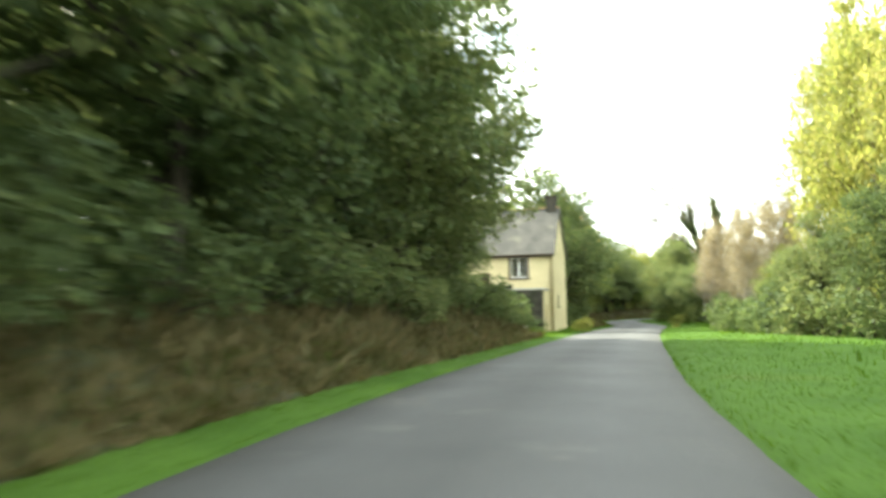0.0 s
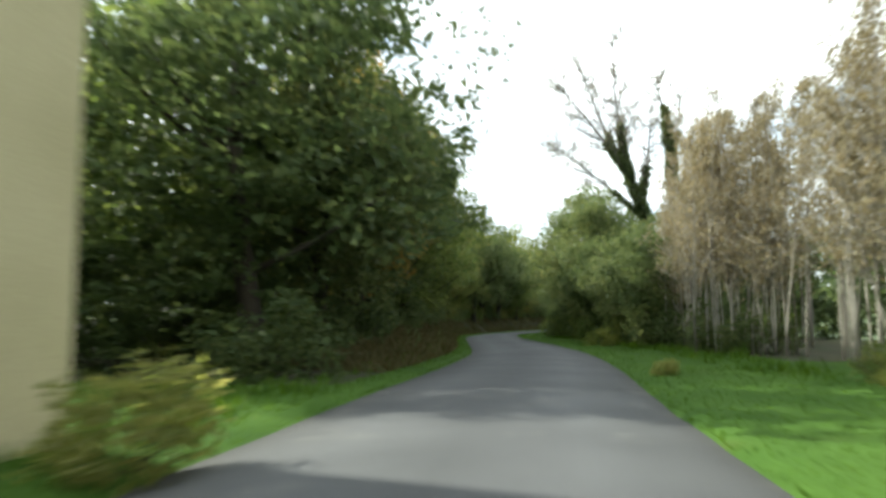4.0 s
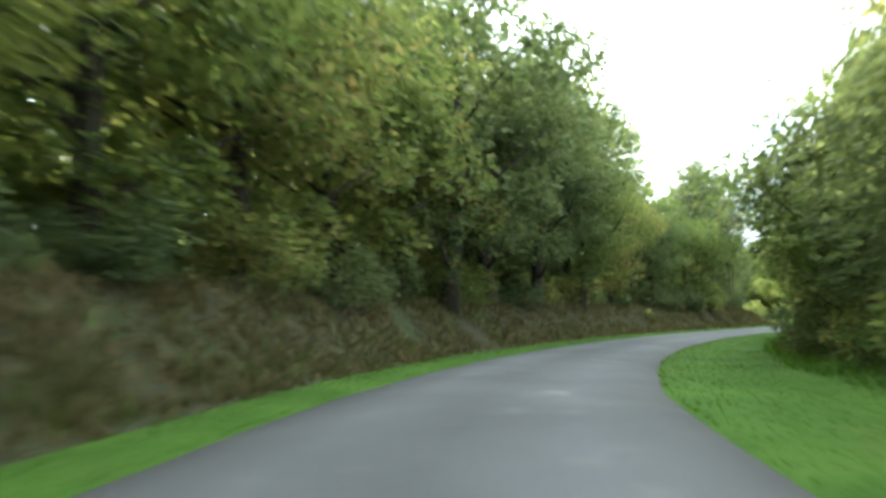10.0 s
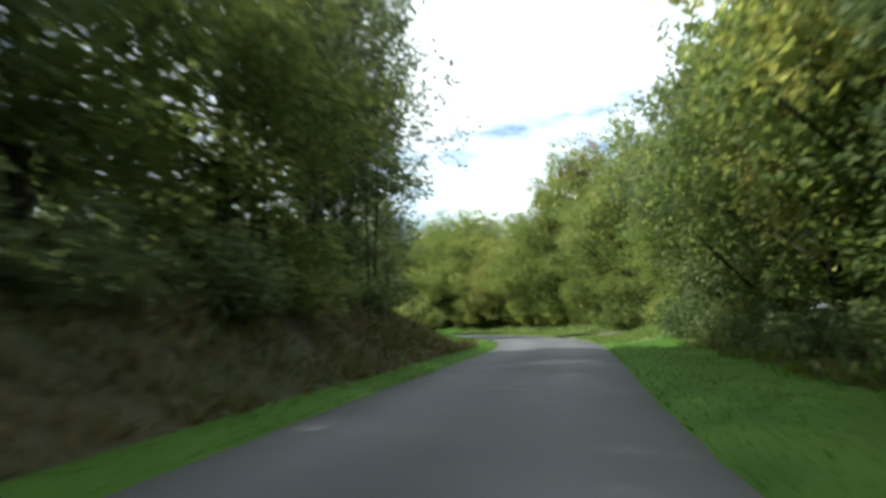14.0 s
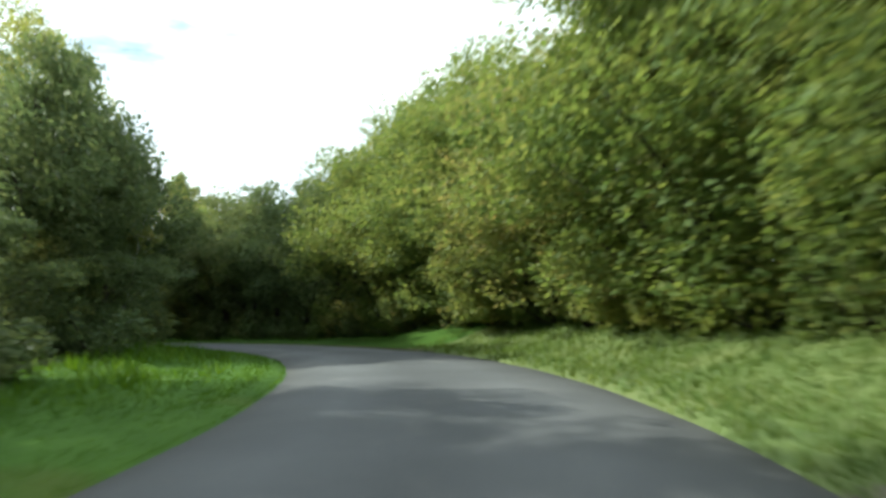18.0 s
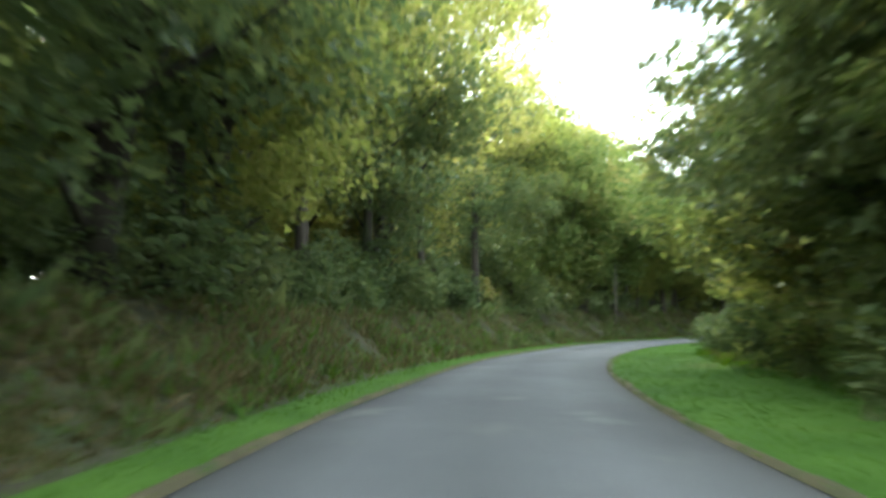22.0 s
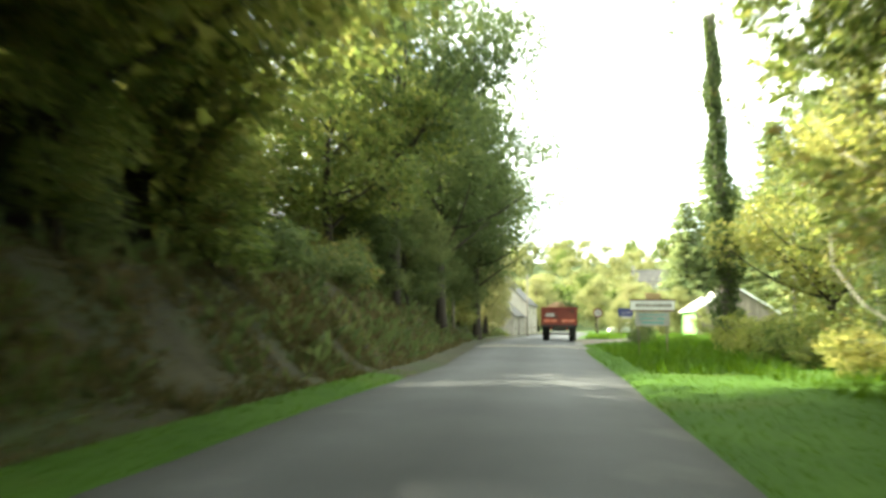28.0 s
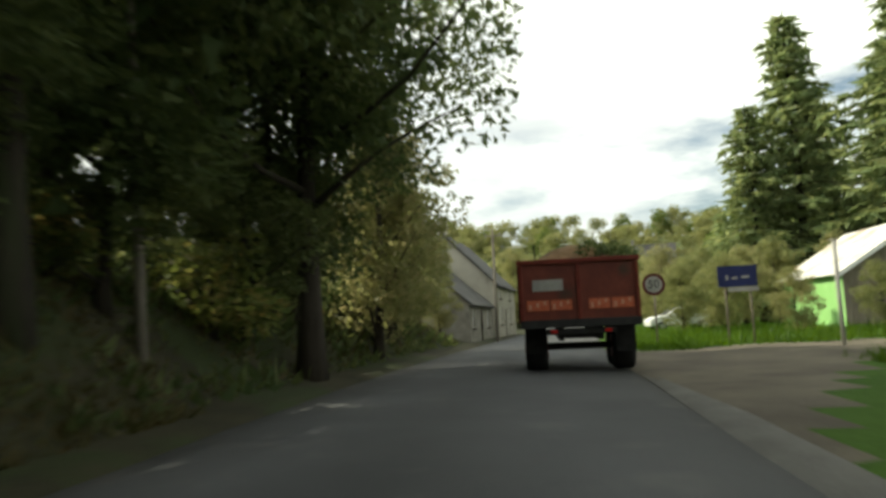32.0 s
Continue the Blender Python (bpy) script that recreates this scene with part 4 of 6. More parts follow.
for s, k, kz in ((283.5, 1.1, 1.4), (288, 1.1, 1.3), (292.5, 1.1, 1.2)):
    plant("leafy_b", s, -6.4, k, kz)
row(269, 286, 4.4, -8.4, 0.7, ["tall", "tall", "dark_a"], 1.1, wide=1.0)
row(252, 290, 3.6, -13.5, 1.0, ["leafy_c", "leafy_c", "hedge", "gold"], 1.0, wide=1.1)
row(286, 318, 4.6, -7.2, 0.6, ["leafy_a", "leafy_c", "leafy_b", "leafy_c"], 1.22, wide=1.2)
row(262, 318, 6.5, -16.0, 1.5, ["open", "leafy_c", "leafy_c"], 1.35)
plant("tall", 315.5, -8.0, 1.15)
for i, s in enumerate(np.arange(279, 318, 4.3)):
    plant("leafy_c" if i % 3 == 1 else "leafy_a", s, -6.5 - 0.4 * (i % 2), 0.5, 0.56 + 0.06 * (i % 3), turn=i * 77)
# gold leaf colour imitates the glow of sunlit tops beyond the front row
plant("gold", 309, -11.5, 1.2, 1.45)
plant("gold", 304.5, -12.5, 1.0, 1.5)
row(330, 338, 4.4, -7.8, 0.4, ["tall", "leafy_b"], 1.15)
row(316, 338, 4.0, -14, 1.0, ["leafy_c", "open", "leafy_c"], 1.0)
row(338, 364, 4.4, -8.0, 0.7, ["dark_a", "leafy_b", "dark_b"], 1.4, wide=1.1)
row(338, 358, 4.6, -13.0, 1.0, ["leafy_c", "open"], 1.15)
row(333, 362, 4.0, -6.6, 0.5, ["dark_a", "dark_b"], 0.5, wide=1.2)
row(322, 360, 8.0, -16, 1.5, ["open", "leafy_c"], 1.3)
for s0, s1 in ((-24, 36), (56, 180), (222, 256)):
    row(s0, s1, 5.0, -19.5, 1.5, ["far_dark"], 0.6, wide=1.35)
    row(s0, s1, 8.0, -26, 3, ["far", "far_dark"], 1.2)
for s0, s1 in ((54, 182), (234, 320), (330, 362)):
    row(s0, s1, 3.0, -11.6, 0.8, ["far_dark"], 0.36, wide=1.4)
row(196, 226, 5.0, -21, 2, ["far_dark", "far"], 0.6, wide=1.3)
row(258, 362, 6.0, -24, 1.5, ["far", "far"], 0.55, wide=1.3)
row(84, 180, 3.6, -16, 0.8, ["far_dark"], 0.45, wide=1.4)
# right wood
for s, o, k, kz, kind in ((36, 14.5, 1.15, 2.0, "leafy_c"), (41.5, 13.0, 1.05, 2.0, "leafy_c"), (47, 13.2, 1.05, 2.05, "leafy_c"), (53, 14.6, 1.1, 2.2, "leafy_a"), (59, 17.5, 1.2, 2.2, "leafy_c"), (44, 19, 1.2, 2.1, "leafy_a"),
                          (30, 18, 1.3, 1.9, "leafy_a"), (51, 20, 1.2, 2.3, "gold"), (64, 20, 1.2, 2.0, "leafy_c"), (35, 22, 1.3, 2.0, "leafy_c"), (24, 22, 1.3, 1.8, "leafy_a"),
                          (33, 11.2, 0.75, 0.75, "dark_a"), (38, 9.4, 0.6, 0.62, "dark_b"), (42.5, 9.0, 0.5, 0.48, "dark_a"), (47, 9.2, 0.5, 0.5, "leafy_a"), (52, 9.8, 0.55, 0.55, "dark_a"), (28, 13.5, 0.8, 0.8, "dark_a"), (57, 11, 0.5, 0.5, "leafy_a")):
    plant(kind, s, o, k, kz)
for s, o, k in ((44.0, 6.4, 1.15), (46.2, 6.0, 1.0), (41.5, 7.0, 1.2), (39, 7.4, 1.2), (36.5, 7.9, 1.25), (34, 8.6, 1.3), (31.5, 9.5, 1.3), (48.5, 6.6, 1.1), (51, 7.0, 1.0)):
    plant("shrub_dark", s, o, k)
row(-24, 62, 6.0, 38, 2.0, ["far", "far_dark"], 1.2)
row(62, 92, 5.0, 21, 2.0, ["far_dark", "far"], 0.8, wide=1.3)
# only dark-leaved kinds up to s 106: shade is put into the leaf colour
row(88, 96, 3.2, 7.2, 0.4, ["dark_a", "dark_a", "dark_b"], 0.78, wide=1.25)
row(96, 106, 3.4, 7.0, 0.5, ["dark_a", "dark_a", "dark_b"], 1.12, wide=1.0)
row(106, 128, 4.0, 7.3, 0.6, ["dark_a", "dark_b", "dark_a"], 0.72, wide=1.25)
row(92, 140, 6.0, 13.5, 1.4, ["far", "far_dark"], 0.7)
plant("airy", 119.0, 6.0, 1.1, 1.12)
plant("open", 118, 8.4, 0.9, 1.15)
row(128, 154, 4.0, 6.9, 0.5, ["leafy_a", "leafy_c", "leafy_b"], 0.72, wide=1.2)
row(154, 163, 3.8, 7.2, 0.5, ["dark_b", "russet", "dark_a"], 0.95, wide=1.05)
row(163, 187, 3.8, 7.6, 0.5, ["leafy_c", "russet", "leafy_a", "dark_b"], 1.35, wide=0.95)
row(140, 190, 6.0, 13.5, 1.4, ["far", "far"], 1.0)
row(188, 197, 3.2, 8.9, 0.5, ["hedge", "hedge", "hedge", "leafy_c"], 1.35)
row(202.5, 204.5, 3.2, 8.9, 0.3, ["hedge"], 1.35)
row(204, 212, 3.0, 8.2, 0.4, ["hedge", "hedge", "leafy_a"], 1.42, wide=0.9)
plant("hedge", 213.5, 8.4, 1.4, 2.1)
row(213, 226, 2.6, 6.9, 0.3, ["hedge"], 1.4, wide=1.05)
row(226, 234, 2.6, 7.3, 0.3, ["hedge"], 1.5, wide=1.0)
# darker leaves past the hedge: partly another species, partly painted shade
for s, o, k, kz in ((236, 7.4, 1.05, 1.15), (239, 7.2, 1.0, 1.18), (242, 7.2, 1.0, 1.08), (245, 7.4, 1.0, 1.12), (248, 7.4, 1.0, 1.15)):
    plant("dark_b" if s % 2 else "dark_a", s, o, k, kz)
row(203, 216, 3.4, 11.6, 0.7, ["leafy_c", "leafy_b", "russet"], 1.45, wide=0.85)
plant("russet", 214, 11.0, 1.1, 1.75)
plant("russet", 218, 11.8, 0.9, 1.25)
row(190, 214, 5.0, 16.5, 1.4, ["far"], 1.5)
row(214, 236, 5.0, 15.5, 1.4, ["far"], 0.75)
row(249, 264, 3.2, 7.8, 0.5, ["dark_a", "leafy_a", "leafy_b"], 1.12, wide=1.05)
row(232, 288, 6.0, 14.5, 1.4, ["far_dark", "far"], 1.1)
row(262, 288, 4.2, 7.8, 0.6, ["leafy_a", "leafy_c", "leafy_c"], 0.78, wide=1.1)
row(292, 318, 2.3, 8.3, 1.0, ["slim"], 1.35)
row(302, 320, 1.8, 6.3, 0.5, ["slim"], 1.4)
row(296, 320, 3.6, 13.5, 2.0, ["slim", "slim", "leafy_c"], 1.3)
row(322, 344, 3.0, 13.0, 1.2, ["slim", "open", "slim"], 1.15)
row(94, 345, 6.0, 22, 2.0, ["far_dark", "far"], 0.85, wide=1.3)
for s, o, k in ((259, -12.6, 0.7), (263, -13.2, 0.75), (266.5, -12.4, 0.62), (270, -13.2, 0.66), (273.5, -12.6, 0.58), (277, -13.0, 0.6), (281, -12.6, 0.66), (317, -13, 0.8), (320.5, -13.4, 0.72), (324, -12.8, 0.68), (328, -13.2, 0.8)):
    plant("leafy_c", s, o, k * 1.1, k)
# the wooded hill beyond the village
for k in range(420):
    a = radians(RND.uniform(-46, 46)) - radians(17)
    d = 100 + 150 * RND.random() ** 1.3
    x, y = 95 - d * math.sin(a), 320 + d * math.cos(a)
    if math.hypot(x - 156, y - 447) < 12:
        continue
    plant(RND.choice(["hill", "hill", "far"]), 0, 0, RND.uniform(0.8, 1.35), RND.uniform(0.7, 1.1), at_xy=(x, y), z=hill_z(x, y) - 0.8)
# birches, ivy trees and single ones
row(62, 72, 1.6, 8.6, 1.0, ["birch", "birch_b"], 1.2, wide=0.9)
row(70, 80, 1.2, 7.2, 0.9, ["birch", "birch_b"], 1.15, wide=0.9)
row(80, 88, 2.8, 7.4, 0.4, ["dark_a", "dark_b"], 0.72, wide=1.2)
row(62, 82, 2.6, 12.5, 1.5, ["birch", "birch_b"], 1.5, wide=0.9)
plant("gold", 78, -8.6, 1.2, 1.45)
plant("ivy_bare", 88.6, 8.7, 1.0, turn=heading_at(88.6))
plant("ivy_twin", 87.4, 9.9, 1.0, turn=heading_at(87.4))
for s, o, k in ((297, 6.7, 0.42), (300, 6.4, 0.4), (303.5, 6.8, 0.45), (307.5, 6.9, 0.4), (311, 6.6, 0.35)):
    plant("leafy_a", s, o, k)
for s, o, k in ((344, -11.4, 0.85), (349.5, -13.0, 0.95), (340.5, -10.4, 0.6)):
    plant("dark_a", s, o, k, turn=s * 31)
plant("ivy_column", 341, 9.0, 0.95, 1.25)
birch = plant("white_trunk", 228.5, -7.8, 0.95, turn=140)
birch.matrix_basis = pose(*at(228.5, -7.8), ground_z(228.5, -7.8) - 0.1, 0, 0, heading_at(228.5)) @ pose(0, 0, 0, 0, 14, 0) @ Matrix.Diagonal((1.0, 1.0, 0.8, 1))
plant("oak", 357.5, -5.1, 1.2, 1.2)
plant("pale", 364.5, -5.4, 0.75, 0.95)
plant("pale", 368.5, -6.0, 0.7, 0.8)
plant("oak", 350, -6.6, 1.15, 1.25)
plant("oak", 343.5, -5.6, 1.25, 1.25)
plant("oak", 334, -6.2, 1.15, 1.3)
plant("oak", 310, -5.0, 1.22, 1.25)
plant("oak", 300.5, -6.4, 1.0, 1.0)
for s in np.arange(297, 320, 2.7):
    plant("dark_a", s, 7.4 + RND.uniform(-0.4, 0.4), RND.uniform(0.4, 0.55))
plant("dark_a", 359, -6.6, 1.1, 1.2)
for s, o, k, kz in ((366, -5.9, 0.55, 0.75), (370.5, -6.4, 0.6, 0.7), (374.5, -6.6, 0.55, 0.55), (378, -7.2, 0.5, 0.5), (380, -6.4, 0.3, 0.3)):
    plant("pale", s, o, k, kz)
for s, o, k in ((404, 19, 1.45), (396, 25, 1.5), (408, 28, 1.35), (402, 15, 1.0), (413, 23, 1.2), (388, 28, 1.55), (380, 28, 1.4), (374, 33, 1.5)):
    plant("spruce", s, o, k * 1.35, k * 1.12)
for s, o, k, kind in ((390, 8, 0.5, "pale"), (396, 10, 0.6, "pale"), (398, 6.5, 0.5, "pale"), (404, 8, 0.7, "pale"), (383, 8.2, 0.35, "pale"), (374, 13.5, 0.3, "pale"), (377, 6.0, 0.36, "pale"), (380, 8.4, 0.42, "pale"), (386, 10.5, 0.5, "pale"), (372, 9.6, 0.28, "pale"), (388, 13, 0.55, "pale"),
                      (416, 3, 0.9, "pale"), (418, -6, 0.9, "pale"), (392, 18, 0.6, "pale")):
    plant(kind, s, o, k)
# shrubs along both edges
for s in np.arange(-18, 36, 3.4):
    plant("shrub_dark", s, -6.2 + RND.uniform(-0.7, 0.7), RND.uniform(0.7, 1.2))
for s in list(np.arange(60, 184, 3.6)) + list(np.arange(234, 330, 4.2)) + list(np.arange(330, 376, 3.6)):
    plant(RND.choice(["shrub_dark", "shrub_dark", "shrub"]), s, -7.0 + RND.uniform(-0.7, 0.7), RND.uniform(0.6, 1.15))
for s in np.arange(48, 60, 1.3):
    plant(RND.choice(["shrub", "shrub_lime"]), s, 6.6 + RND.uniform(-0.9, 1.4), RND.uniform(0.3, 0.55))
plant("shrub_lime", 61.3, 2.75, 0.22)
for s in np.arange(86, 186, 3.0):
    plant(RND.choice(["shrub_dark", "shrub"]), s, 5.9 + RND.uniform(-0.4, 0.6), RND.uniform(0.6, 1.1))
for s in (*np.arange(188, 196.5, 2.6), *np.arange(203, 240, 2.6)):
    plant(RND.choice(["shrub_lime", "shrub"]), s, 6.9 + RND.uniform(-0.4, 0.5), RND.uniform(0.7, 1.1))
for s in np.arange(232, 290, 3.0):
    plant(RND.choice(["shrub_dark", "shrub"]), s, 5.8 + RND.uniform(-0.4, 0.6), RND.uniform(0.6, 1.0))
for s in np.arange(294, 334, 3.0):
    plant(RND.choice(["shrub", "shrub_lime"]), s, 7.4 + RND.uniform(-0.6, 0.8), RND.uniform(0.5, 0.9))
for s in (*np.arange(202, 213, 3.0), *np.arange(222, 233, 3.0)):
    plant("shrub_dark", s, -9.0 + RND.uniform(-0.7, 0.7), RND.uniform(0.7, 1.1))
plant("shrub_lime", 84, 4.4, 0.55)
plant("tall", 149, -7.2, 0.95, 1.1, turn=40)
for s, o, k in ((204.5, -10.4, 1.0), (202.5, -9.6, 0.85), (171, -6.9, 1.1), (175.5, -6.6, 1.15), (167, -6.7, 1.1)):
    plant("airy", s, o, k)
for s, o, k in ((133, -10.6, 0.75), (136.5, -10.2, 0.8), (140, -10.6, 0.75)):
    plant("dark_b", s, o, k)
plant("shrub_dark", 349.4, 5.9, 0.55, 0.85)
plant("pale", 350.2, 6.2, 0.13, 0.27)
for s, o, k in ((33.5, -5.8, 0.8), (35.5, -6.2, 0.9), (37.2, -7.0, 0.85), (38.5, -8.2, 0.9), (40, -9.2, 0.8), (36.5, -8.6, 1.1)):
    plant("shrub_dark", s, o, k)
for s in np.arange(71, 89, 2.2):
    plant("shrub_dark", s, 7.6 + RND.uniform(-0.5, 0.5), RND.uniform(0.7, 1.1))
for s in np.arange(252, 272, 2.4):
    plant("shrub_dark", s, -7.2 + RND.uniform(-0.4, 0.4), RND.uniform(0.9, 1.3))


def far_wood(kind, mat, name, label):
    """The trees further back, too many and too far to tell apart, as one mass of leaf sprays."""
    rng = np.random.default_rng(77)
    forms = []
    for f in range(4):
        cen = []
        while len(cen) < 36:
            d = unit(rng, 1)[0]
            k = rng.uniform(0.45, 1.0)
            z = 5 + d[2] * 5 * k
            prof = math.sin(math.pi * min(max(0.22 + 0.74 * z / 10, 0.05), 0.97)) ** 0.7
            cen.append((d[0] * 4.2 * k * prof, d[1] * 4.2 * k * prof, z))
        pts, outs = clump_points(rng, np.array(cen), rng.uniform(0.6, 1.2, 36) * 1.25, 58)
        forms.append(leaf_quads(rng, pts, outs, 0.46, width=0.75))
    out = []
    for q in FAR_SPOTS:
        if q[0] != kind:
            continue
        _, x, y, z, k, kz, turn = q
        c, s = math.cos(turn), math.sin(turn)
        m = np.array([[c * k, -s * k, 0], [s * k, c * k, 0], [0, 0, kz]])
        out.append(forms[rng.integers(0, 4)] @ m.T + np.array([x, y, z - 0.1]))
    ob = new(name, quads_mesh(name, np.concatenate(out), mat))
    return tagged(ob, label, "woodland", kind="stuff")


# ---------------------------------------------------------------- grass and bracken
def scatter(name, bands, per_m2, length, mat, label, category, seed, width=0.16, lean=0.5, clumpy=0.0):
    """Blades or fronds over bands (s0, s1, side, near, far) measured from the road's edge; too many to count."""
    rng = np.random.default_rng(seed)
    out = []
    for s0, s1, side, d0, d1, dens, tall in bands:
        n = int((s1 - s0) * (d1 - d0) * per_m2 * dens)
        ss = rng.uniform(s0, s1, n)
        dd = d0 + (d1 - d0) * rng.uniform(0, 1, n)
        base = np.empty((n, 3))
        for i in range(n):
            o = edge_l(ss[i]) - dd[i] if side < 0 else edge_r(ss[i]) + dd[i]
            x, y = at(ss[i], o)
            base[i] = (x, y, ground_z(ss[i], o, x, y) - 0.02)
        a = rng.normal(size=(n, 3)) * lean
        a[:, 2] = 1
        a /= np.linalg.norm(a, axis=1)[:, None]
        b = np.cross(a, unit(rng, n))
        b /= np.linalg.norm(b, axis=1)[:, None] + 1e-9
        ln = (length * tall * rng.uniform(0.5, 1.4, n))[:, None]
        if clumpy:
            f = np.array([noise.noise(Vector((p[0] * 0.7, p[1] * 0.7, 9.1))) + 0.6 * noise.noise(Vector((p[0] * 2.0, p[1] * 2.0, 2.2))) for p in base])
            ln = ln * np.clip(0.85 + clumpy * f, 0.15, 2.4)[:, None]
        w = ln * width
        out.append(np.stack([base - b * w, base + b * w, base + a * ln], 1))
    ob = new(name, quads_mesh(name, np.concatenate(out), mat))
    return tagged(ob, label, category, kind="stuff")


GRASS = [(-15, 322, -1, -0.08, 0.45, 1.5, 0.8), (-15, 186, -1, 0.4, 0.95, 1, 1.1), (207, 322, -1, 0.4, 0.95, 1, 1.1), (186, 207, -1, 0.4, 5, 0.6, 1.2),
         (-15, 186, 1, -0.08, 3.6, 0.8, 1.0), (236, 347, 1, -0.08, 4.0, 0.8, 1.0), (207, 244, -1, 0.4, 4.6, 0.7, 1.3), (34, 60, -1, 0.4, 2.2, 0.8, 1.0), (392, 410, 1, 0.3, 5, 0.3, 1.5), (346, 357, 1, 4.4, 9.5, 0.8, 1.9), (366, 384, 1, 1.0, 12.0, 0.6, 2.8), (326, 346, 1, 0.9, 9.0, 0.7, 1.7)]
scatter("verge_grass", GRASS, 150, 0.07, M_GRASS, "short bright green grass along the lane", "grass", 5, 0.16, 0.85)
scatter("pale_grass", [(186, 198.4, 1, -0.05, 5.0, 1, 1.2), (201.6, 224, 1, -0.05, 5.0, 1, 1.2)], 80, 0.14, M_PALEGRASS, "pale sunlit grass on the rise by the hedge", "grass", 6)
BRACKEN_BANDS = [(-15, 36, -1, 0.8, 5.5, 1, 1.3), (62, 186, -1, 0.85, 5.2, 1, 1.0), (244, 262, -1, 1.0, 5.4, 1.3, 0.9), (262, 322, -1, 0.8, 5.6, 1.3, 0.8), (318, 352, -1, 0.8, 5, 1.2, 0.85), (352, 380, -1, 1.2, 5, 0.6, 0.7),
                 (130, 186, 1, 3.0, 4.8, 0.6, 0.8), (262, 300, 1, 3.2, 5.5, 0.6, 0.8)]
scatter("bracken", BRACKEN_BANDS, 150, 0.30, M_BRACKEN, "brown and green bracken covering the bank", "bracken", 7, 0.14, 0.8, 0.8)
# the 316-378 band is added dark leaf that deepens the bank's shade
UNDER = [(-15, 36, -1, 3.0, 6.5, 1, 1.0), (62, 186, -1, 3.6, 6.4, 1, 1.0), (240, 316, -1, 3.0, 6.2, 1, 0.9), (246, 316, -1, 0.9, 3.2, 0.7, 0.55), (70, 184, -1, 1.6, 3.6, 0.2, 0.6), (316, 378, -1, 1.0, 6, 1.3, 0.65), (92, 186, 1, 3.6, 5.6, 0.8, 0.9), (236, 290, 1, 3.6, 5.6, 0.8, 0.9)]
scatter("undergrowth", UNDER, 26, 0.5, M_LEAF_DARK, "dark green brambles and ferns under the trees", "undergrowth", 8, 0.24, 0.9, 1.6)
TUFTS = [(246, 312, -1, 0.8, 5.5, 0.9, 1.1), (322, 346, 1, 0.7, 9.0, 1.0, 1.2), (346, 358, 1, 4.2, 10.0, 1.2, 1.3), (365, 386, 1, 0.8, 12.0, 0.7, 1.3), (-15, 186, -1, 1.0, 1.9, 0.8, 0.8), (207, 245, -1, 1.4, 5.5, 0.7, 1.0),
         (246, 308, -1, 1.0, 2.2, 1.1, 0.8), (-15, 60, 1, 3.0, 7.0, 0.25, 0.8), (60, 186, 1, 2.6, 4.4, 0.8, 1.0), (238, 322, 1, 2.8, 5.2, 0.8, 1.0), (36, 58, -1, 0.6, 4.5, 0.6, 0.9), (186, 207, -1, 1.6, 7.0, 0.5, 1.0)]
scatter("tall_grass", TUFTS, 60, 0.26, M_GRASS, "longer uneven tufts of green grass at the verge's back", "grass", 12, 0.07, 0.45, 1.0)
scatter("dry_grass", [(188, 198.3, 1, 1.0, 6.6, 0.8, 0.9), (201.6, 226, 1, 1.0, 6.6, 0.8, 0.9), (202, 232, 1, 4.0, 7.0, 0.6, 1.2)], 60, 0.24, M_PALEGRASS, "longer dry grass below the hedge", "grass", 13, 0.07, 0.5, 1.0)
far_wood("far", M_LEAF, "far_wood", "green trees of the wood further back")
# same forms with darker leaves; the wood's shade is put into their colour
far_wood("far_dark", M_LEAF_DARK, "shaded_wood", "trees deep in the wood with shade painted as dark leaves")
far_wood("hill", M_LEAF_PALE, "hill_wood", "light green trees covering the hill beyond the village")


# ---------------------------------------------------------------- the cream house
def wall_with_holes(x0, x1, z0, z1, thick, holes):
    """A wall in the xz plane from y=0 to y=thick with rectangular holes (xa, xb, za, zb)."""
    xs = sorted({x0, x1, *[h[0] for h in holes], *[h[1] for h in holes]})
    zs = sorted({z0, z1, *[h[2] for h in holes], *[h[3] for h in holes]})
    bm = bmesh.new()

    def solid(i, j):
        if i < 0 or j < 0 or i >= len(xs) - 1 or j >= len(zs) - 1:
            return False
        cx, cz = (xs[i] + xs[i + 1]) / 2, (zs[j] + zs[j + 1]) / 2
        return not any(h[0] < cx < h[1] and h[2] < cz < h[3] for h in holes)

    def quad(*p):
        bm.faces.new([bm.verts.new(q) for q in p])

    for i in range(len(xs) - 1):
        for j in range(len(zs) - 1):
            if not solid(i, j):
                continue
            a, b, c, d = xs[i], xs[i + 1], zs[j], zs[j + 1]
            quad((a, 0, c), (b, 0, c), (b, 0, d), (a, 0, d))
            quad((b, thick, c), (a, thick, c), (a, thick, d), (b, thick, d))
            if not solid(i - 1, j):
                quad((a, thick, c), (a, 0, c), (a, 0, d), (a, thick, d))
            if not solid(i + 1, j):
                quad((b, 0, c), (b, thick, c), (b, thick, d), (b, 0, d))
            if not solid(i, j - 1):
                quad((a, 0, c), (a, thick, c), (b, thick, c), (b, 0, c))
            if not solid(i, j + 1):
                quad((a, 0, d), (b, 0, d), (b, thick, d), (a, thick, d))
    bmesh.ops.remove_doubles(bm, verts=bm.verts, dist=0.0005)
    return bm


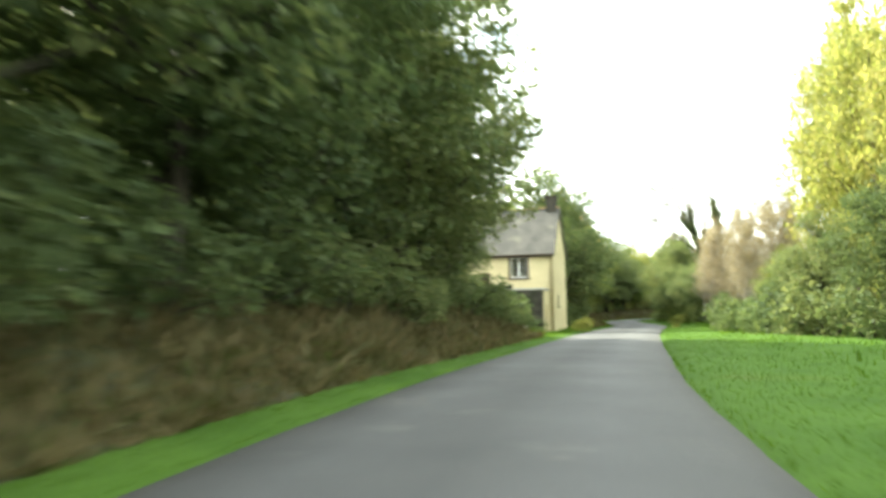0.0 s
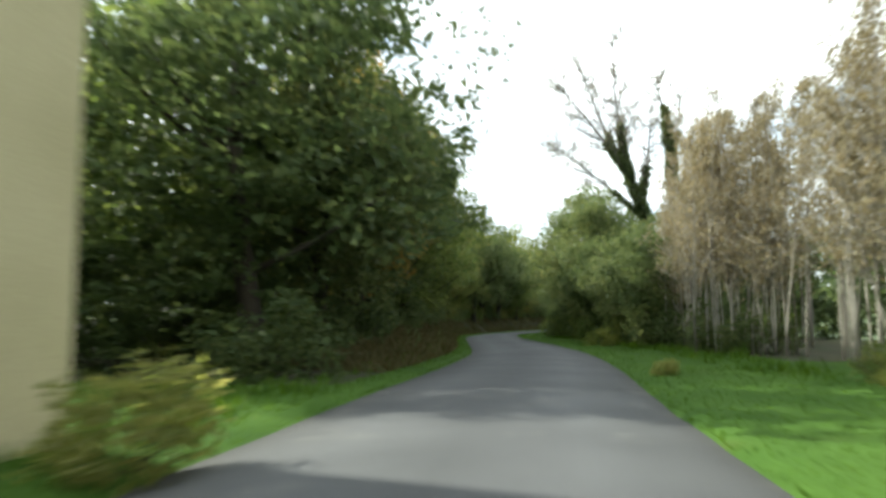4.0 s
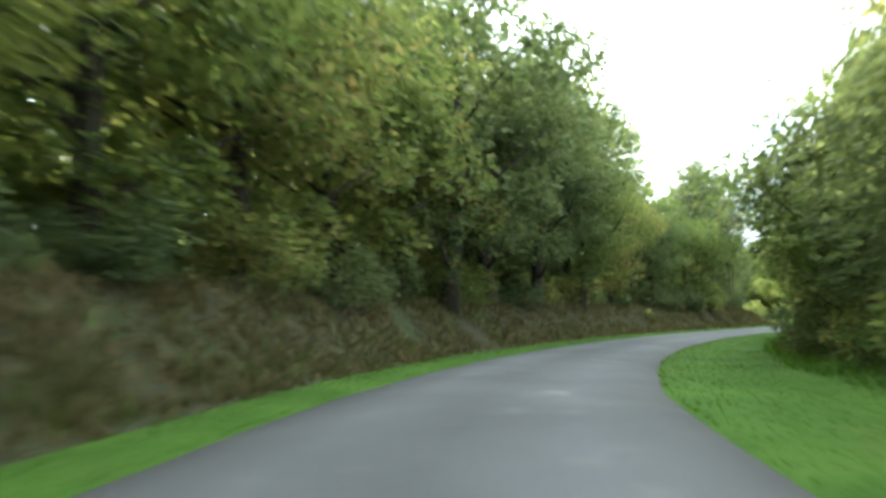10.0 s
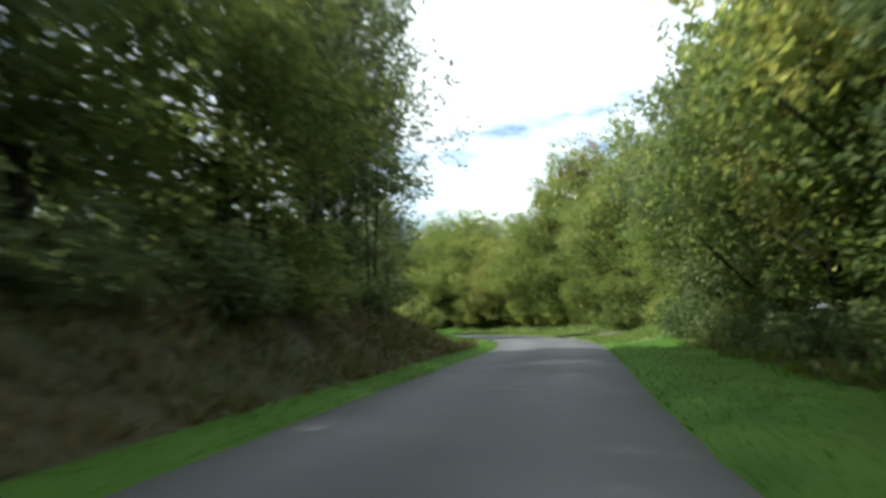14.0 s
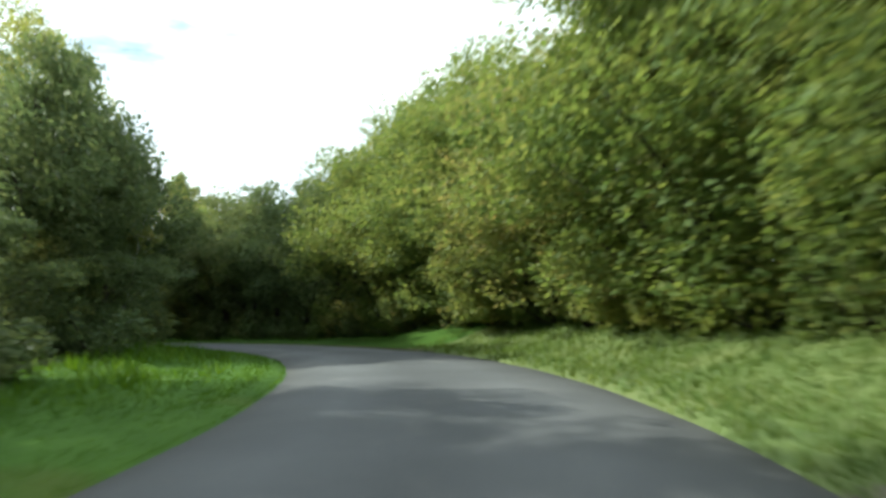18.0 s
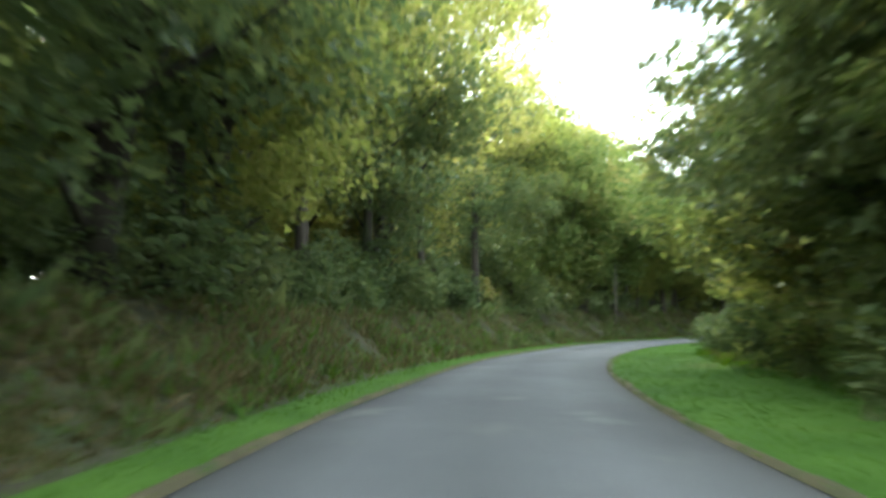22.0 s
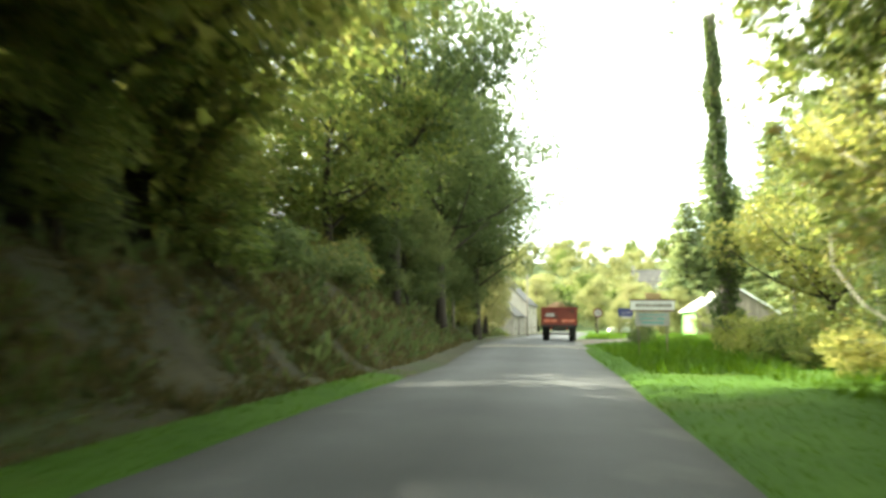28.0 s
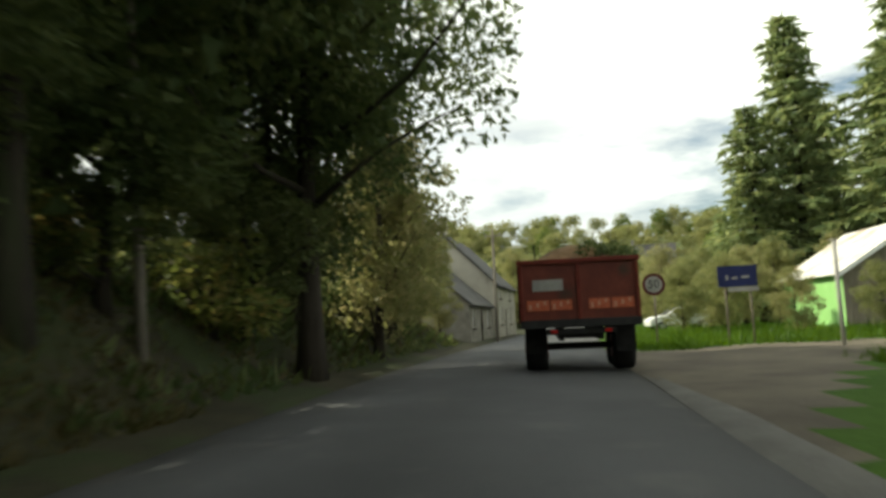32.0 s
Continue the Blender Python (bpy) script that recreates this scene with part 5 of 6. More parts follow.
def gable_wall(width, eave, ridge, thick):
    """A gable end in the yz plane, from y=0 to y=width, x from 0 to -thick."""
    bm = bmesh.new()
    prof = [(0, 0), (width, 0), (width, eave), (width / 2, ridge), (0, eave)]
    f = [bm.verts.new((0, y, z)) for y, z in prof]
    b = [bm.verts.new((-thick, y, z)) for y, z in prof]
    bm.faces.new(f)
    bm.faces.new(b[::-1])
    for i in range(5):
        j = (i + 1) % 5
        bm.faces.new([f[j], f[i], b[i], b[j]])
    bmesh.ops.recalc_face_normals(bm, faces=bm.faces)
    return bm



def sash_window(house, x, z, w, h, y=0.0, frame_mat=None, surround=None):
    """A two-leaf window: frame, mullions, panes, sill and surround."""
    root = new("window")
    root.parent = house
    root.matrix_basis = pose(x, y, z)
    fm = frame_mat or M_WHITE
    if surround:
        part("surround", boxes((-w / 2 - 0.13, -w / 2, -0.015, 0.05, 0, h), (w / 2, w / 2 + 0.13, -0.015, 0.05, 0, h), (-w / 2 - 0.13, w / 2 + 0.13, -0.015, 0.05, h, h + 0.12)), surround, root, "dark painted surround")
    part("window_frame", boxes((-w / 2, -w / 2 + 0.06, 0.08, 0.15, 0, h), (w / 2 - 0.06, w / 2, 0.08, 0.15, 0, h), (-w / 2, w / 2, 0.081, 0.149, h - 0.06, h),
                               (-w / 2, w / 2, 0.081, 0.149, 0, 0.07), (-0.055, 0.055, 0.075, 0.152, 0.0701, h - 0.0601)), fm, root, "white painted frame")
    for side in (-1, 1):
        for k in range(1, 4):
            zc = h * k / 4
            part("glazing_bar", boxes((min(side * 0.055, side * (w / 2 - 0.06)), max(side * 0.055, side * (w / 2 - 0.06)), 0.10, 0.125, zc - 0.014, zc + 0.014)), fm, root)
        pane = part("pane", boxes((min(side * 0.056, side * (w / 2 - 0.061)), max(side * 0.056, side * (w / 2 - 0.061)), 0.108, 0.116, 0.07, h - 0.06)), M_GLASS, root, "dark window glass")
        pane.visible_shadow = False
    part("window_sill", boxes((-w / 2 - 0.2, w / 2 + 0.2, -0.09, 0.08, -0.12, -0.001), bevel=0.012), M_DARKWOOD, root, "dark stone sill")
    return root


def plank_door(house, x, z, w, h, y, mat, turn=0.0, name="door"):
    root = new(name)
    root.parent = house
    root.matrix_basis = pose(x, y, z, 0, 0, turn)
    n = 5
    for i in range(n):
        a = -w / 2 + w * i / n
        part("plank", boxes((a + 0.006, a + w / n - 0.006, 0.06, 0.1, 0.02, h - 0.01), bevel=0.006), mat, root)
    part("door_frame", boxes((-w / 2 - 0.08, -w / 2, -0.012, 0.12, 0, h + 0.08), (w / 2, w / 2 + 0.08, -0.012, 0.12, 0, h + 0.08), (-w / 2, w / 2, -0.011, 0.12, h, h + 0.08)), mat, root)
    part("door_handle", boxes((w / 2 - 0.14, w / 2 - 0.10, 0.02, 0.06, h * 0.48, h * 0.48 + 0.1), bevel=0.01), M_BLACK, root, "black iron handle")
    return root


def slate_slope(name, house, x0, x1, y0, z0, y1, z1, mat, course=0.24, thick=0.03):
    """A roof slope laid in overlapping courses from the eave to the ridge."""
    roof = new(name)
    roof.parent = house
    ln = math.hypot(y1 - y0, z1 - z0)
    n = max(3, round(ln / course))
    dy, dz = (y1 - y0) / ln, (z1 - z0) / ln
    ny, nz = -dz * (1 if y1 > y0 else -1), abs(dy)
    if y1 < y0:
        ny = abs(dz)
    rng = random.Random(int(x1 * 100) + n)
    part("roof_deck", quad_slab(x0, x1, (y0, z0), (y1, z1), (ny, nz), -0.10, 0.0), mat, roof)
    for i in range(n):
        a, b = ln * i / n, ln * (i + 1.25) / n
        b = min(b, ln)
        p0 = (y0 + dy * a + ny * 0.018, z0 + dz * a + nz * 0.018)
        p1 = (y0 + dy * b + ny * 0.006, z0 + dz * b + nz * 0.006)
        part("slate_course", quad_slab(x0 + rng.uniform(-0.015, 0.015), x1 + rng.uniform(-0.015, 0.015), p0, p1, (ny, nz), 0.0, thick * 0.5), mat, roof)
    return roof


def quad_slab(x0, x1, p0, p1, nrm, t0, t1):
    bm = bmesh.new()
    v = []
    for t in (t0, t1):
        for x, p in ((x0, p0), (x1, p0), (x1, p1), (x0, p1)):
            v.append(bm.verts.new((x, p[0] + nrm[0] * t, p[1] + nrm[1] * t)))
    for q in ((0, 3, 2, 1), (4, 5, 6, 7), (0, 1, 5, 4), (1, 2, 6, 5), (2, 3, 7, 6), (3, 0, 4, 7)):
        bm.faces.new([v[i] for i in q])
    bmesh.ops.recalc_face_normals(bm, faces=bm.faces)
    return bm


def cream_house():
    W, D, EAVE, RIDGE = 8.95, 5.0, 5.28, 8.45
    h = thing("house", (7.1, 45.6, -0.32), "two-storey cream rendered house with a grey slate roof beside the lane", "house", heading=-18.8)
    wins = [(-2.27, 3.62, 1.12, 1.30), (-6.42, 3.45, 1.08, 1.36)]
    holes = [(x - w / 2, x + w / 2, z, z + hh) for x, z, w, hh in wins] + [(-5.02, -4.22, 2.55, 4.0)]
    part("wall", wall_with_holes(-W, 0, 0, EAVE, 0.35, holes), M_RENDER, h, "cream rendered front wall")
    part("wall", boxes((-W, 0, D - 0.35, D, 0, EAVE)), M_RENDER, h)
    g = part("gable", gable_wall(D, EAVE, RIDGE - 0.08, 0.35), M_RENDER, h, "cream rendered gable end")
    g.matrix_basis = pose(0.003, 0, 0)
    g2 = part("gable", gable_wall(D, EAVE, RIDGE - 0.08, 0.35), M_RENDER, h)
    g2.matrix_basis = pose(-W + 0.347, 0, 0)
    part("upper_floor", boxes((-W + 0.36, -0.36, 0.36, D - 0.36, 2.40, 2.52)), M_DARKWOOD, h)
    for x, z, w, hh in wins:
        sash_window(h, x, z, w, hh, 0.0, M_WHITE, M_DARKWOOD)
    plank_door(h, -4.62, 2.55, 0.80, 1.42, 0.02, M_DARKWOOD)
    slate_slope("roof", h, -W - 0.12, 0.14, -0.22, EAVE - 0.16, D / 2, RIDGE, M_SLATE)
    slate_slope("roof", h, -W - 0.12, 0.14, D + 0.22, EAVE - 0.16, D / 2, RIDGE, M_SLATE)
    part("ridge_tiles", boxes((-W - 0.12, 0.14, D / 2 - 0.11, D / 2 + 0.11, RIDGE - 0.02, RIDGE + 0.09), bevel=0.03), M_LITROOF, h, "weathered orange ridge")
    part("fascia", boxes((-W - 0.1, 0.12, -0.20, -0.16, EAVE - 0.34, EAVE - 0.17)), M_DARKWOOD, h)
    for cx, low in ((-0.42, 0.0), (-W + 0.42, 0.42)):
        ch = new("chimney")
        ch.parent = h
        part("chimney", boxes((cx - 0.34, cx + 0.34, D / 2 - 0.30, D / 2 + 0.30, RIDGE - 0.75, RIDGE + 0.72 - low)), M_STONE, ch, "dark stone chimney stack")
        part("cap", boxes((cx - 0.42, cx + 0.42, D / 2 - 0.38, D / 2 + 0.38, RIDGE + 0.72 - low, RIDGE + 0.84 - low), bevel=0.02), M_STONE, ch)
    v, f = tube([(-0.10, -0.05, 0.0), (-0.10, -0.05, EAVE - 0.4), (-0.08, -0.17, EAVE - 0.24)], [0.045] * 3, 8)
    part_raw("drainpipe", v, f, M_DOORWOOD, h, "cream drainpipe", True)
    v, f = tube([(-W, -0.28, EAVE - 0.17), (0.1, -0.28, EAVE - 0.20)], [0.06, 0.06], 8)
    part_raw("gutter", v, f, M_DARKWOOD, h, "", True)
    part("slit_window", boxes((-0.01, 0.03, 1.45, 1.62, 1.72, 2.45)), M_BLACK, h, "narrow dark slit in the gable")
    part("slit_sill", boxes((-0.01, 0.10, 1.36, 1.70, 1.62, 1.715)), M_STONE, h)
    # stone terrace in front, with a cellar door in its end
    t = thing("terrace", (7.1, 45.6, -0.32), "dark stone terrace block in front of the house", "terrace", heading=-18.8)
    part("front_wall", boxes((-9.0, -0.32, -2.3, -2.0, 0, 2.72)), M_STONE, t, "dark mossy stone wall")
    e = part("end_wall", wall_with_holes(-1.98, -0.02, 0, 2.70, 0.3, [(-1.62, -0.72, 0.0, 1.78)]), M_RENDER, t, "cream rendered end wall")
    e.matrix_basis = pose(-0.3, 0, 0, 0, 0, 90)
    part("deck", boxes((-9.0, -0.26, -2.36, -0.02, 2.73, 2.86), bevel=0.02), M_CEMENT, t, "grey slab on top")
    part("coping", boxes((-9.0, -2.2, -2.42, -2.1, 2.865, 3.06), bevel=0.03), M_STONE, t)
    rng = random.Random(4)
    for j in range(9):
        x = -9.0
        while x < -0.5:
            w = rng.uniform(0.28, 0.62)
            x2 = min(x + w, -0.36)
            if rng.random() < 0.9:
                part("stone", boxes((x + 0.012, x2 - 0.012, -2.30 - rng.uniform(0.015, 0.05), -2.28, j * 0.3 + 0.015, j * 0.3 + 0.285)), M_STONE, t)
            x = x2
    plank_door(t, -0.3, 0.0, 0.90, 1.76, -1.17, M_DOORWOOD, 90)
    gw = thing("garden_wall", (7.1, 45.6, -0.30), "low mossy stone garden wall before the terrace", "wall", heading=-18.8)
    for i in range(26):
        x = -8.6 + i * 0.3
        part("stone", boxes((x, x + 0.29, -4.4 - rng.uniform(0, 0.06), -4.05, -0.2, 0.42 + rng.uniform(-0.06, 0.06)), bevel=0.03), M_STONE, gw)
    part("coping", boxes((-6.6, -0.9, -4.45, -4.0, 0.47, 0.55), bevel=0.02), M_CEMENT, gw, "pale edging slab")
    for dx, dy, k, kind in ((-3.2, -3.2, 0.55, "shrub"), (-6.2, -5.3, 0.8, "shrub_dark"), (-8.4, -4.9, 1.1, "shrub_dark"), (-4.4, -3.3, 0.40, "dark_a"), (-2.6, -3.0, 0.62, "shrub_dark"), (-1.5, -3.0, 0.8, "shrub_dark"), (-3.4, -3.1, 1.0, "shrub_dark"), (-2.5, -2.9, 0.9, "shrub_dark"), (-2.0, -3.7, 0.42, "shrub"), (-4.6, -4.9, 0.7, "shrub_dark"), (-3.2, -5.0, 0.5, "shrub_dark"), (-5.4, -3.2, 0.7, "shrub_dark"), (-6.8, -3.4, 0.9, "shrub_dark"), (-8.0, -3.6, 0.36, "dark_b"), (-9.6, -5.2, 1.3, "shrub_dark"),
                            (-1.6, -2.9, 0.38, "shrub"), (1.2, 4.2, 0.5, "shrub_lime"), (-10.8, -6.2, 1.2, "shrub_dark"), (-7.4, -6.8, 0.8, "shrub_dark")):
        p = pose(7.1, 45.6, 0, 0, 0, -18.8) @ Vector((dx, dy, 0))
        plant(kind, 46, -8, k, at_xy=(p.x, p.y), z=-0.3)


cream_house()


# ---------------------------------------------------------------- farm trailer on the lane
def farm_trailer(s, o):
    x, y = at(s, o)
    r = thing("farm_trailer", (x, y, level(s) + 0.03), "red tipping farm trailer loaded with sawdust, seen on the lane", "trailer", heading=heading_at(s))
    W, L, Z0, Z1 = 1.27, 5.2, 1.10, 2.36
    body = new("body")
    body.parent = r
    part("tailgate", boxes((-W, W, -0.06, 0.0, Z0, Z1)), M_RED, body, "faded red tailgate")
    part("side_panel", boxes((-W, -W + 0.06, 0.002, L, Z0, Z1)), M_RED, body)
    part("side_panel", boxes((W - 0.06, W, 0.002, L, Z0, Z1)), M_RED, body)
    part("front_panel", boxes((-W + 0.062, W - 0.062, L - 0.06, L, Z0, Z1 + 0.15)), M_RED, body)
    part("floor_pan", boxes((-W + 0.062, W - 0.062, 0.002, L - 0.062, Z0, Z0 + 0.06)), M_DARKRED, body)
    part("top_rail", boxes((-W - 0.04, W + 0.04, -0.11, 0.03, Z1, Z1 + 0.10), bevel=0.015), M_DARKRED, body, "dark red top rail")
    for sx in (-1, 1):
        part("side_rail", boxes((sx * W - 0.05, sx * W + 0.05, 0.04, L, Z1 + 0.001, Z1 + 0.09), bevel=0.012), M_DARKRED, body)
        for k in range(5):
            yy = 0.35 + k * 1.1
            part("rib", boxes((min(sx * W, sx * (W + 0.05)), max(sx * W, sx * (W + 0.05)), yy, yy + 0.09, Z0, Z1), bevel=0.01), M_DARKRED, body)
    for xx in (-W, -0.04, W - 0.08):
        part("tailgate_rib", boxes((xx, xx + 0.08, -0.11, -0.062, Z0, Z1 - 0.002), bevel=0.01), M_DARKRED, body)
    part("tailgate_beam", boxes((-W, W, -0.12, -0.061, Z0 - 0.12, Z0 + 0.06), bevel=0.012), M_BLACK, body, "dark lower beam")
    part("maker_plate", boxes((-0.98, -0.33, -0.075, -0.061, 1.78, 2.02)), M_CEMENT, body, "pale blank plate")
    for x0, x1 in ((-1.12, -0.64), (-0.6, -0.16), (0.2, 0.64), (0.68, 1.14)):
        rf = part("reflector", boxes((x0, x1, -0.078, -0.062, 1.36, 1.58)), M_REFLECT, body, "orange reflective strip")
        for q in range(3):
            a = x0 + (x1 - x0) * (q + 0.25) / 3
            part("stripe", boxes((a, a + (x1 - x0) / 8, -0.084, -0.0785, 1.38 + 0.05 * q, 1.50 + 0.03 * q)), M_PINK, rf)
    # heap of load
    bm = bmesh.new()
    g = bmesh.ops.create_grid(bm, x_segments=14, y_segments=24, size=1)
    for v in bm.verts:
        u, w = v.co.x, v.co.y
        v.co = Vector((u * (W - 0.07), (w + 1) / 2 * (L - 0.14) + 0.03, Z1 - 0.04 + 0.62 * (1 - u * u) * (1 - abs(w) ** 3) + 0.06 * noise.noise(Vector((u * 4, w * 7, 1)))))
    load = part("load", bm, M_LOAD, r, "heaped orange-brown sawdust")
    rs = np.random.default_rng(19)
    cut, outs = clump_points(rs, np.array([(0.35 + 0.17 * i, 0.5 + 0.5 * (i % 3), Z1 + 0.36 - 0.03 * i) for i in range(6)]), np.full(6, 0.34), 120, 0.6)
    twigs = new("foliage", quads_mesh("foliage", leaf_quads(rs, cut, outs, 0.13), M_LEAF_DARK))
    twigs.parent = r
    tagged(twigs, "green leafy clippings on the heap")
    ch = new("chassis")
    ch.parent = r
    for sx in (-0.42, 0.42):
        part("beam", boxes((sx - 0.06, sx + 0.06, 0.1, L + 0.2, 0.70, Z0 - 0.002)), M_BLACK, ch)
    for yy in (0.15, 2.4, 4.8):
        part("cross_member", boxes((-0.355, 0.355, yy, yy + 0.1, 0.74, 0.9)), M_BLACK, ch)
    part("rear_bar", boxes((-0.75, 0.75, -0.05, 0.03, 0.84, 0.96), bevel=0.01), M_BLACK, ch)
    for sx in (-0.95, 0.95):
        part("tail_lamp", boxes((sx * 0.6 - 0.07, sx * 0.6 + 0.07, -0.085, -0.052, 0.86, 0.94), bevel=0.01), M_LAMPRED, ch, "red tail lamp")
    part("drawbar", boxes((-0.08, 0.08, L + 0.2, L + 1.9, 0.62, 0.76), bevel=0.02), M_BLACK, r)
    for yy in (1.35, 2.65):
        v, f = tube([(-0.9, yy, 0.52), (0.9, yy, 0.52)], [0.06, 0.06], 8)
        part_raw("axle", v, f, M_BLACK, ch)
        for sx in (-0.98, 0.98):
            wh = new("wheel")
            wh.parent = r
            wh.matrix_basis = pose(sx, yy, 0.52)
            wv, wf = tube([(-0.25, 0, 0), (-0.24, 0, 0), (-0.15, 0, 0), (0.15, 0, 0), (0.24, 0, 0), (0.25, 0, 0)], [0.40, 0.49, 0.54, 0.54, 0.49, 0.40], 28)
            part_raw("tyre", wv, wf, M_RUBBER, wh, "black tyre", True)
            wv, wf = tube([(-0.262, 0, 0), (0.262, 0, 0)], [0.27, 0.27], 20)
            part_raw("rim", wv, wf, M_DARKRED, wh)
    for sx in (-0.98, 0.98):
        part("mudflap", boxes((sx - 0.22, sx + 0.22, 0.55, 0.57, 0.42, 0.98)), M_RUBBER, r)
    v, f = tube([(-0.92, L - 0.3, Z1), (-0.96, L - 0.3, Z1 + 0.95)], [0.03, 0.02], 6)
    part_raw("stake", v, f, M_BLACK, r)
    return r


farm_trailer(357.3, 0.95)


# ---------------------------------------------------------------- signs, posts and poles
def post_tube(parent, x, y, z0, z1, r=0.035, mat=None, name="post"):
    v, f = tube([(x, y, z0), (x, y, z1)], [r, r], 10)
    return part_raw(name, v, f, mat or M_METAL, parent, "", True)


def disc(radius, y0, y1, z, n=40, inner=0.0):
    bm = bmesh.new()
    ring = []
    for y in (y0, y1):
        for rr in ([radius, inner] if inner else [radius]):
            ring.append([bm.verts.new((rr * math.cos(2 * math.pi * k / n), y, z + rr * math.sin(2 * math.pi * k / n))) for k in range(n)])
    if inner:
        a, b, c, d = ring
        for k in range(n):
            j = (k + 1) % n
            bm.faces.new([a[k], a[j], b[j], b[k]])
            bm.faces.new([c[j], c[k], d[k], d[j]])
            bm.faces.new([a[j], a[k], c[k], c[j]])
            bm.faces.new([b[k], b[j], d[j], d[k]])
    else:
        a, c = ring
        bm.faces.new(a)
        bm.faces.new(c[::-1])
        for k in range(n):
            j = (k + 1) % n
            bm.faces.new([a[j], a[k], c[k], c[j]])
    bmesh.ops.recalc_face_normals(bm, faces=bm.faces)
    return bm


def letters(text, size, parent, mat, at_pose, name="lettering"):
    cu = bpy.data.curves.new(name, "FONT")
    cu.body, cu.size, cu.align_x, cu.align_y, cu.extrude = text, size, "CENTER", "CENTER", 0.003
    tmp = new("tmp_text", cu)
    me = bpy.data.meshes.new_from_object(tmp)
    bpy.data.objects.remove(tmp)
    me.materials.clear()
    me.materials.append(mat)
    ob = new(name, me)
    ob.parent = parent
    ob.matrix_basis = at_pose
    return ob


def board_sign(name, s, o, w, z0, z1, label, mat_face, category, turn=0.0, cut=0.0, posts=True):
    x, y = at(s, o)
    g = ground_z(s, o, x, y)
    r = thing(name, (x, y, g), label, category, heading=heading_at(s) + turn)
    bm = bmesh.new()
    prof = [(-w / 2, z0), (w / 2, z0), (w / 2, z1), (-w / 2 + cut, z1), (-w / 2 + cut * 0.5, z1 - cut * 0.35), (-w / 2, z1 - cut * 0.8)] if cut else [(-w / 2, z0), (w / 2, z0), (w / 2, z1), (-w / 2, z1)]
    f = [bm.verts.new((a, -0.02, b)) for a, b in prof]
    b_ = [bm.verts.new((a, 0.02, b)) for a, b in prof]
    bm.faces.new(f)
    bm.faces.new(b_[::-1])
    for i in range(len(prof)):
        j = (i + 1) % len(prof)
        bm.faces.new([f[j], f[i], b_[i], b_[j]])
    bmesh.ops.recalc_face_normals(bm, faces=bm.faces)
    part("panel", bm, mat_face, r)
    if posts:
        for px in (-w * 0.32, w * 0.32):
            post_tube(r, px, 0.06, -0.3, z1 - 0.1, 0.03, M_BOARD)
    return r


# white roadside board with a teal arrow mark
wb = board_sign("sign_board", 293.2, 3.45, 1.36, 1.24, 2.2, "white roadside board with a teal mark, on two wooden posts", M_WHITE, "sign", 0, 0.38)
part("printed_bar", boxes((-0.28, 0.26, -0.026, -0.0205, 1.66, 1.72)), M_TEAL, wb)
part("printed_tip", boxes((0.20, 0.38, -0.027, -0.0205, 1.59, 1.70)), M_TEAL, wb)
part("printed_stroke", boxes((-0.32, -0.27, -0.027, -0.0205, 1.72, 1.84)), M_TEAL, wb)
part("caption_bar", boxes((-0.1, 0.52, -0.026, -0.0205, 1.29, 1.32)), M_BLACK, wb)

# village entry sign: an upper name board, a lower board and a small box on top
ts = board_sign("village_sign", 332.2, 4.25, 1.62, 1.72, 2.08, "village entry sign with two pale boards and a small orange box", M_WHITE, "sign")
part("rim", boxes((-0.84, 0.84, -0.03, 0.03, 2.081, 2.13), (-0.84, 0.84, -0.03, 0.03, 1.67, 1.719)), M_SIGNRED, ts, "red rim")
x = -0.62
for w in (0.12, 0.09, 0.07, 0.1, 0.08):
    part("illegible_bar", boxes((x, x + w, -0.028, -0.0205, 1.83, 1.96)), M_POLE, ts)
    x += w + 0.03
x = 0.02
for w in (0.09, 0.08, 0.11, 0.07, 0.1, 0.09):
    part("illegible_bar", boxes((x, x + w, -0.028, -0.0205, 1.83, 1.96)), M_POLE, ts)
    x += w + 0.025
part("lower_panel", boxes((-0.64, 0.62, -0.02, 0.02, 1.12, 1.64)), M_CEMENT, ts, "grey-white lower board")
part("lower_bar", boxes((-0.50, 0.50, -0.028, -0.0205, 1.53, 1.56)), M_TEAL, ts)
part("lower_bar", boxes((-0.46, 0.02, -0.028, -0.0205, 1.38, 1.43)), M_TEAL, ts)
part("lower_bar", boxes((0.16, 0.44, -0.028, -0.0205, 1.36, 1.43)), M_TEAL, ts)
part("lower_bar", boxes((-0.40, 0.40, -0.028, -0.0205, 1.22, 1.28)), M_TEAL, ts)
part("top_box", boxes((-0.26, 0.30, -0.04, 0.04, 2.14, 2.36), bevel=0.01), M_LITROOF, ts, "small orange-brown box")


def speed_sign(s, o):
    x, y = at(s, o)
    r = thing("speed_sign", (x, y, ground_z(s, o, x, y)), "round speed limit sign reading 50 on a steel post", "sign", heading=heading_at(s))
    part("plate", disc(0.40, -0.012, 0.012, 2.25), M_CEMENT, r, "grey-white disc")
    part("rim", disc(0.42, -0.02, 0.014, 2.25, 40, 0.31), M_SIGNRED, r, "red ring")
    letters("50", 0.44, r, M_BLACK, pose(0, -0.024, 2.25, 90, 0, 0), "numerals")
    post_tube(r, 0, 0.04, -0.3, 2.65, 0.035, M_BOARD)
    return r


speed_sign(369.5, 4.0)

bs = board_sign("direction_sign", 366, 6.25, 1.2, 1.82, 2.5, "dark blue direction sign with unreadable white marks", M_SIGNBLUE, "sign")
part("white_mark", boxes((-0.36, -0.29, -0.027, -0.0205, 2.05, 2.20)), M_CEMENT, bs)
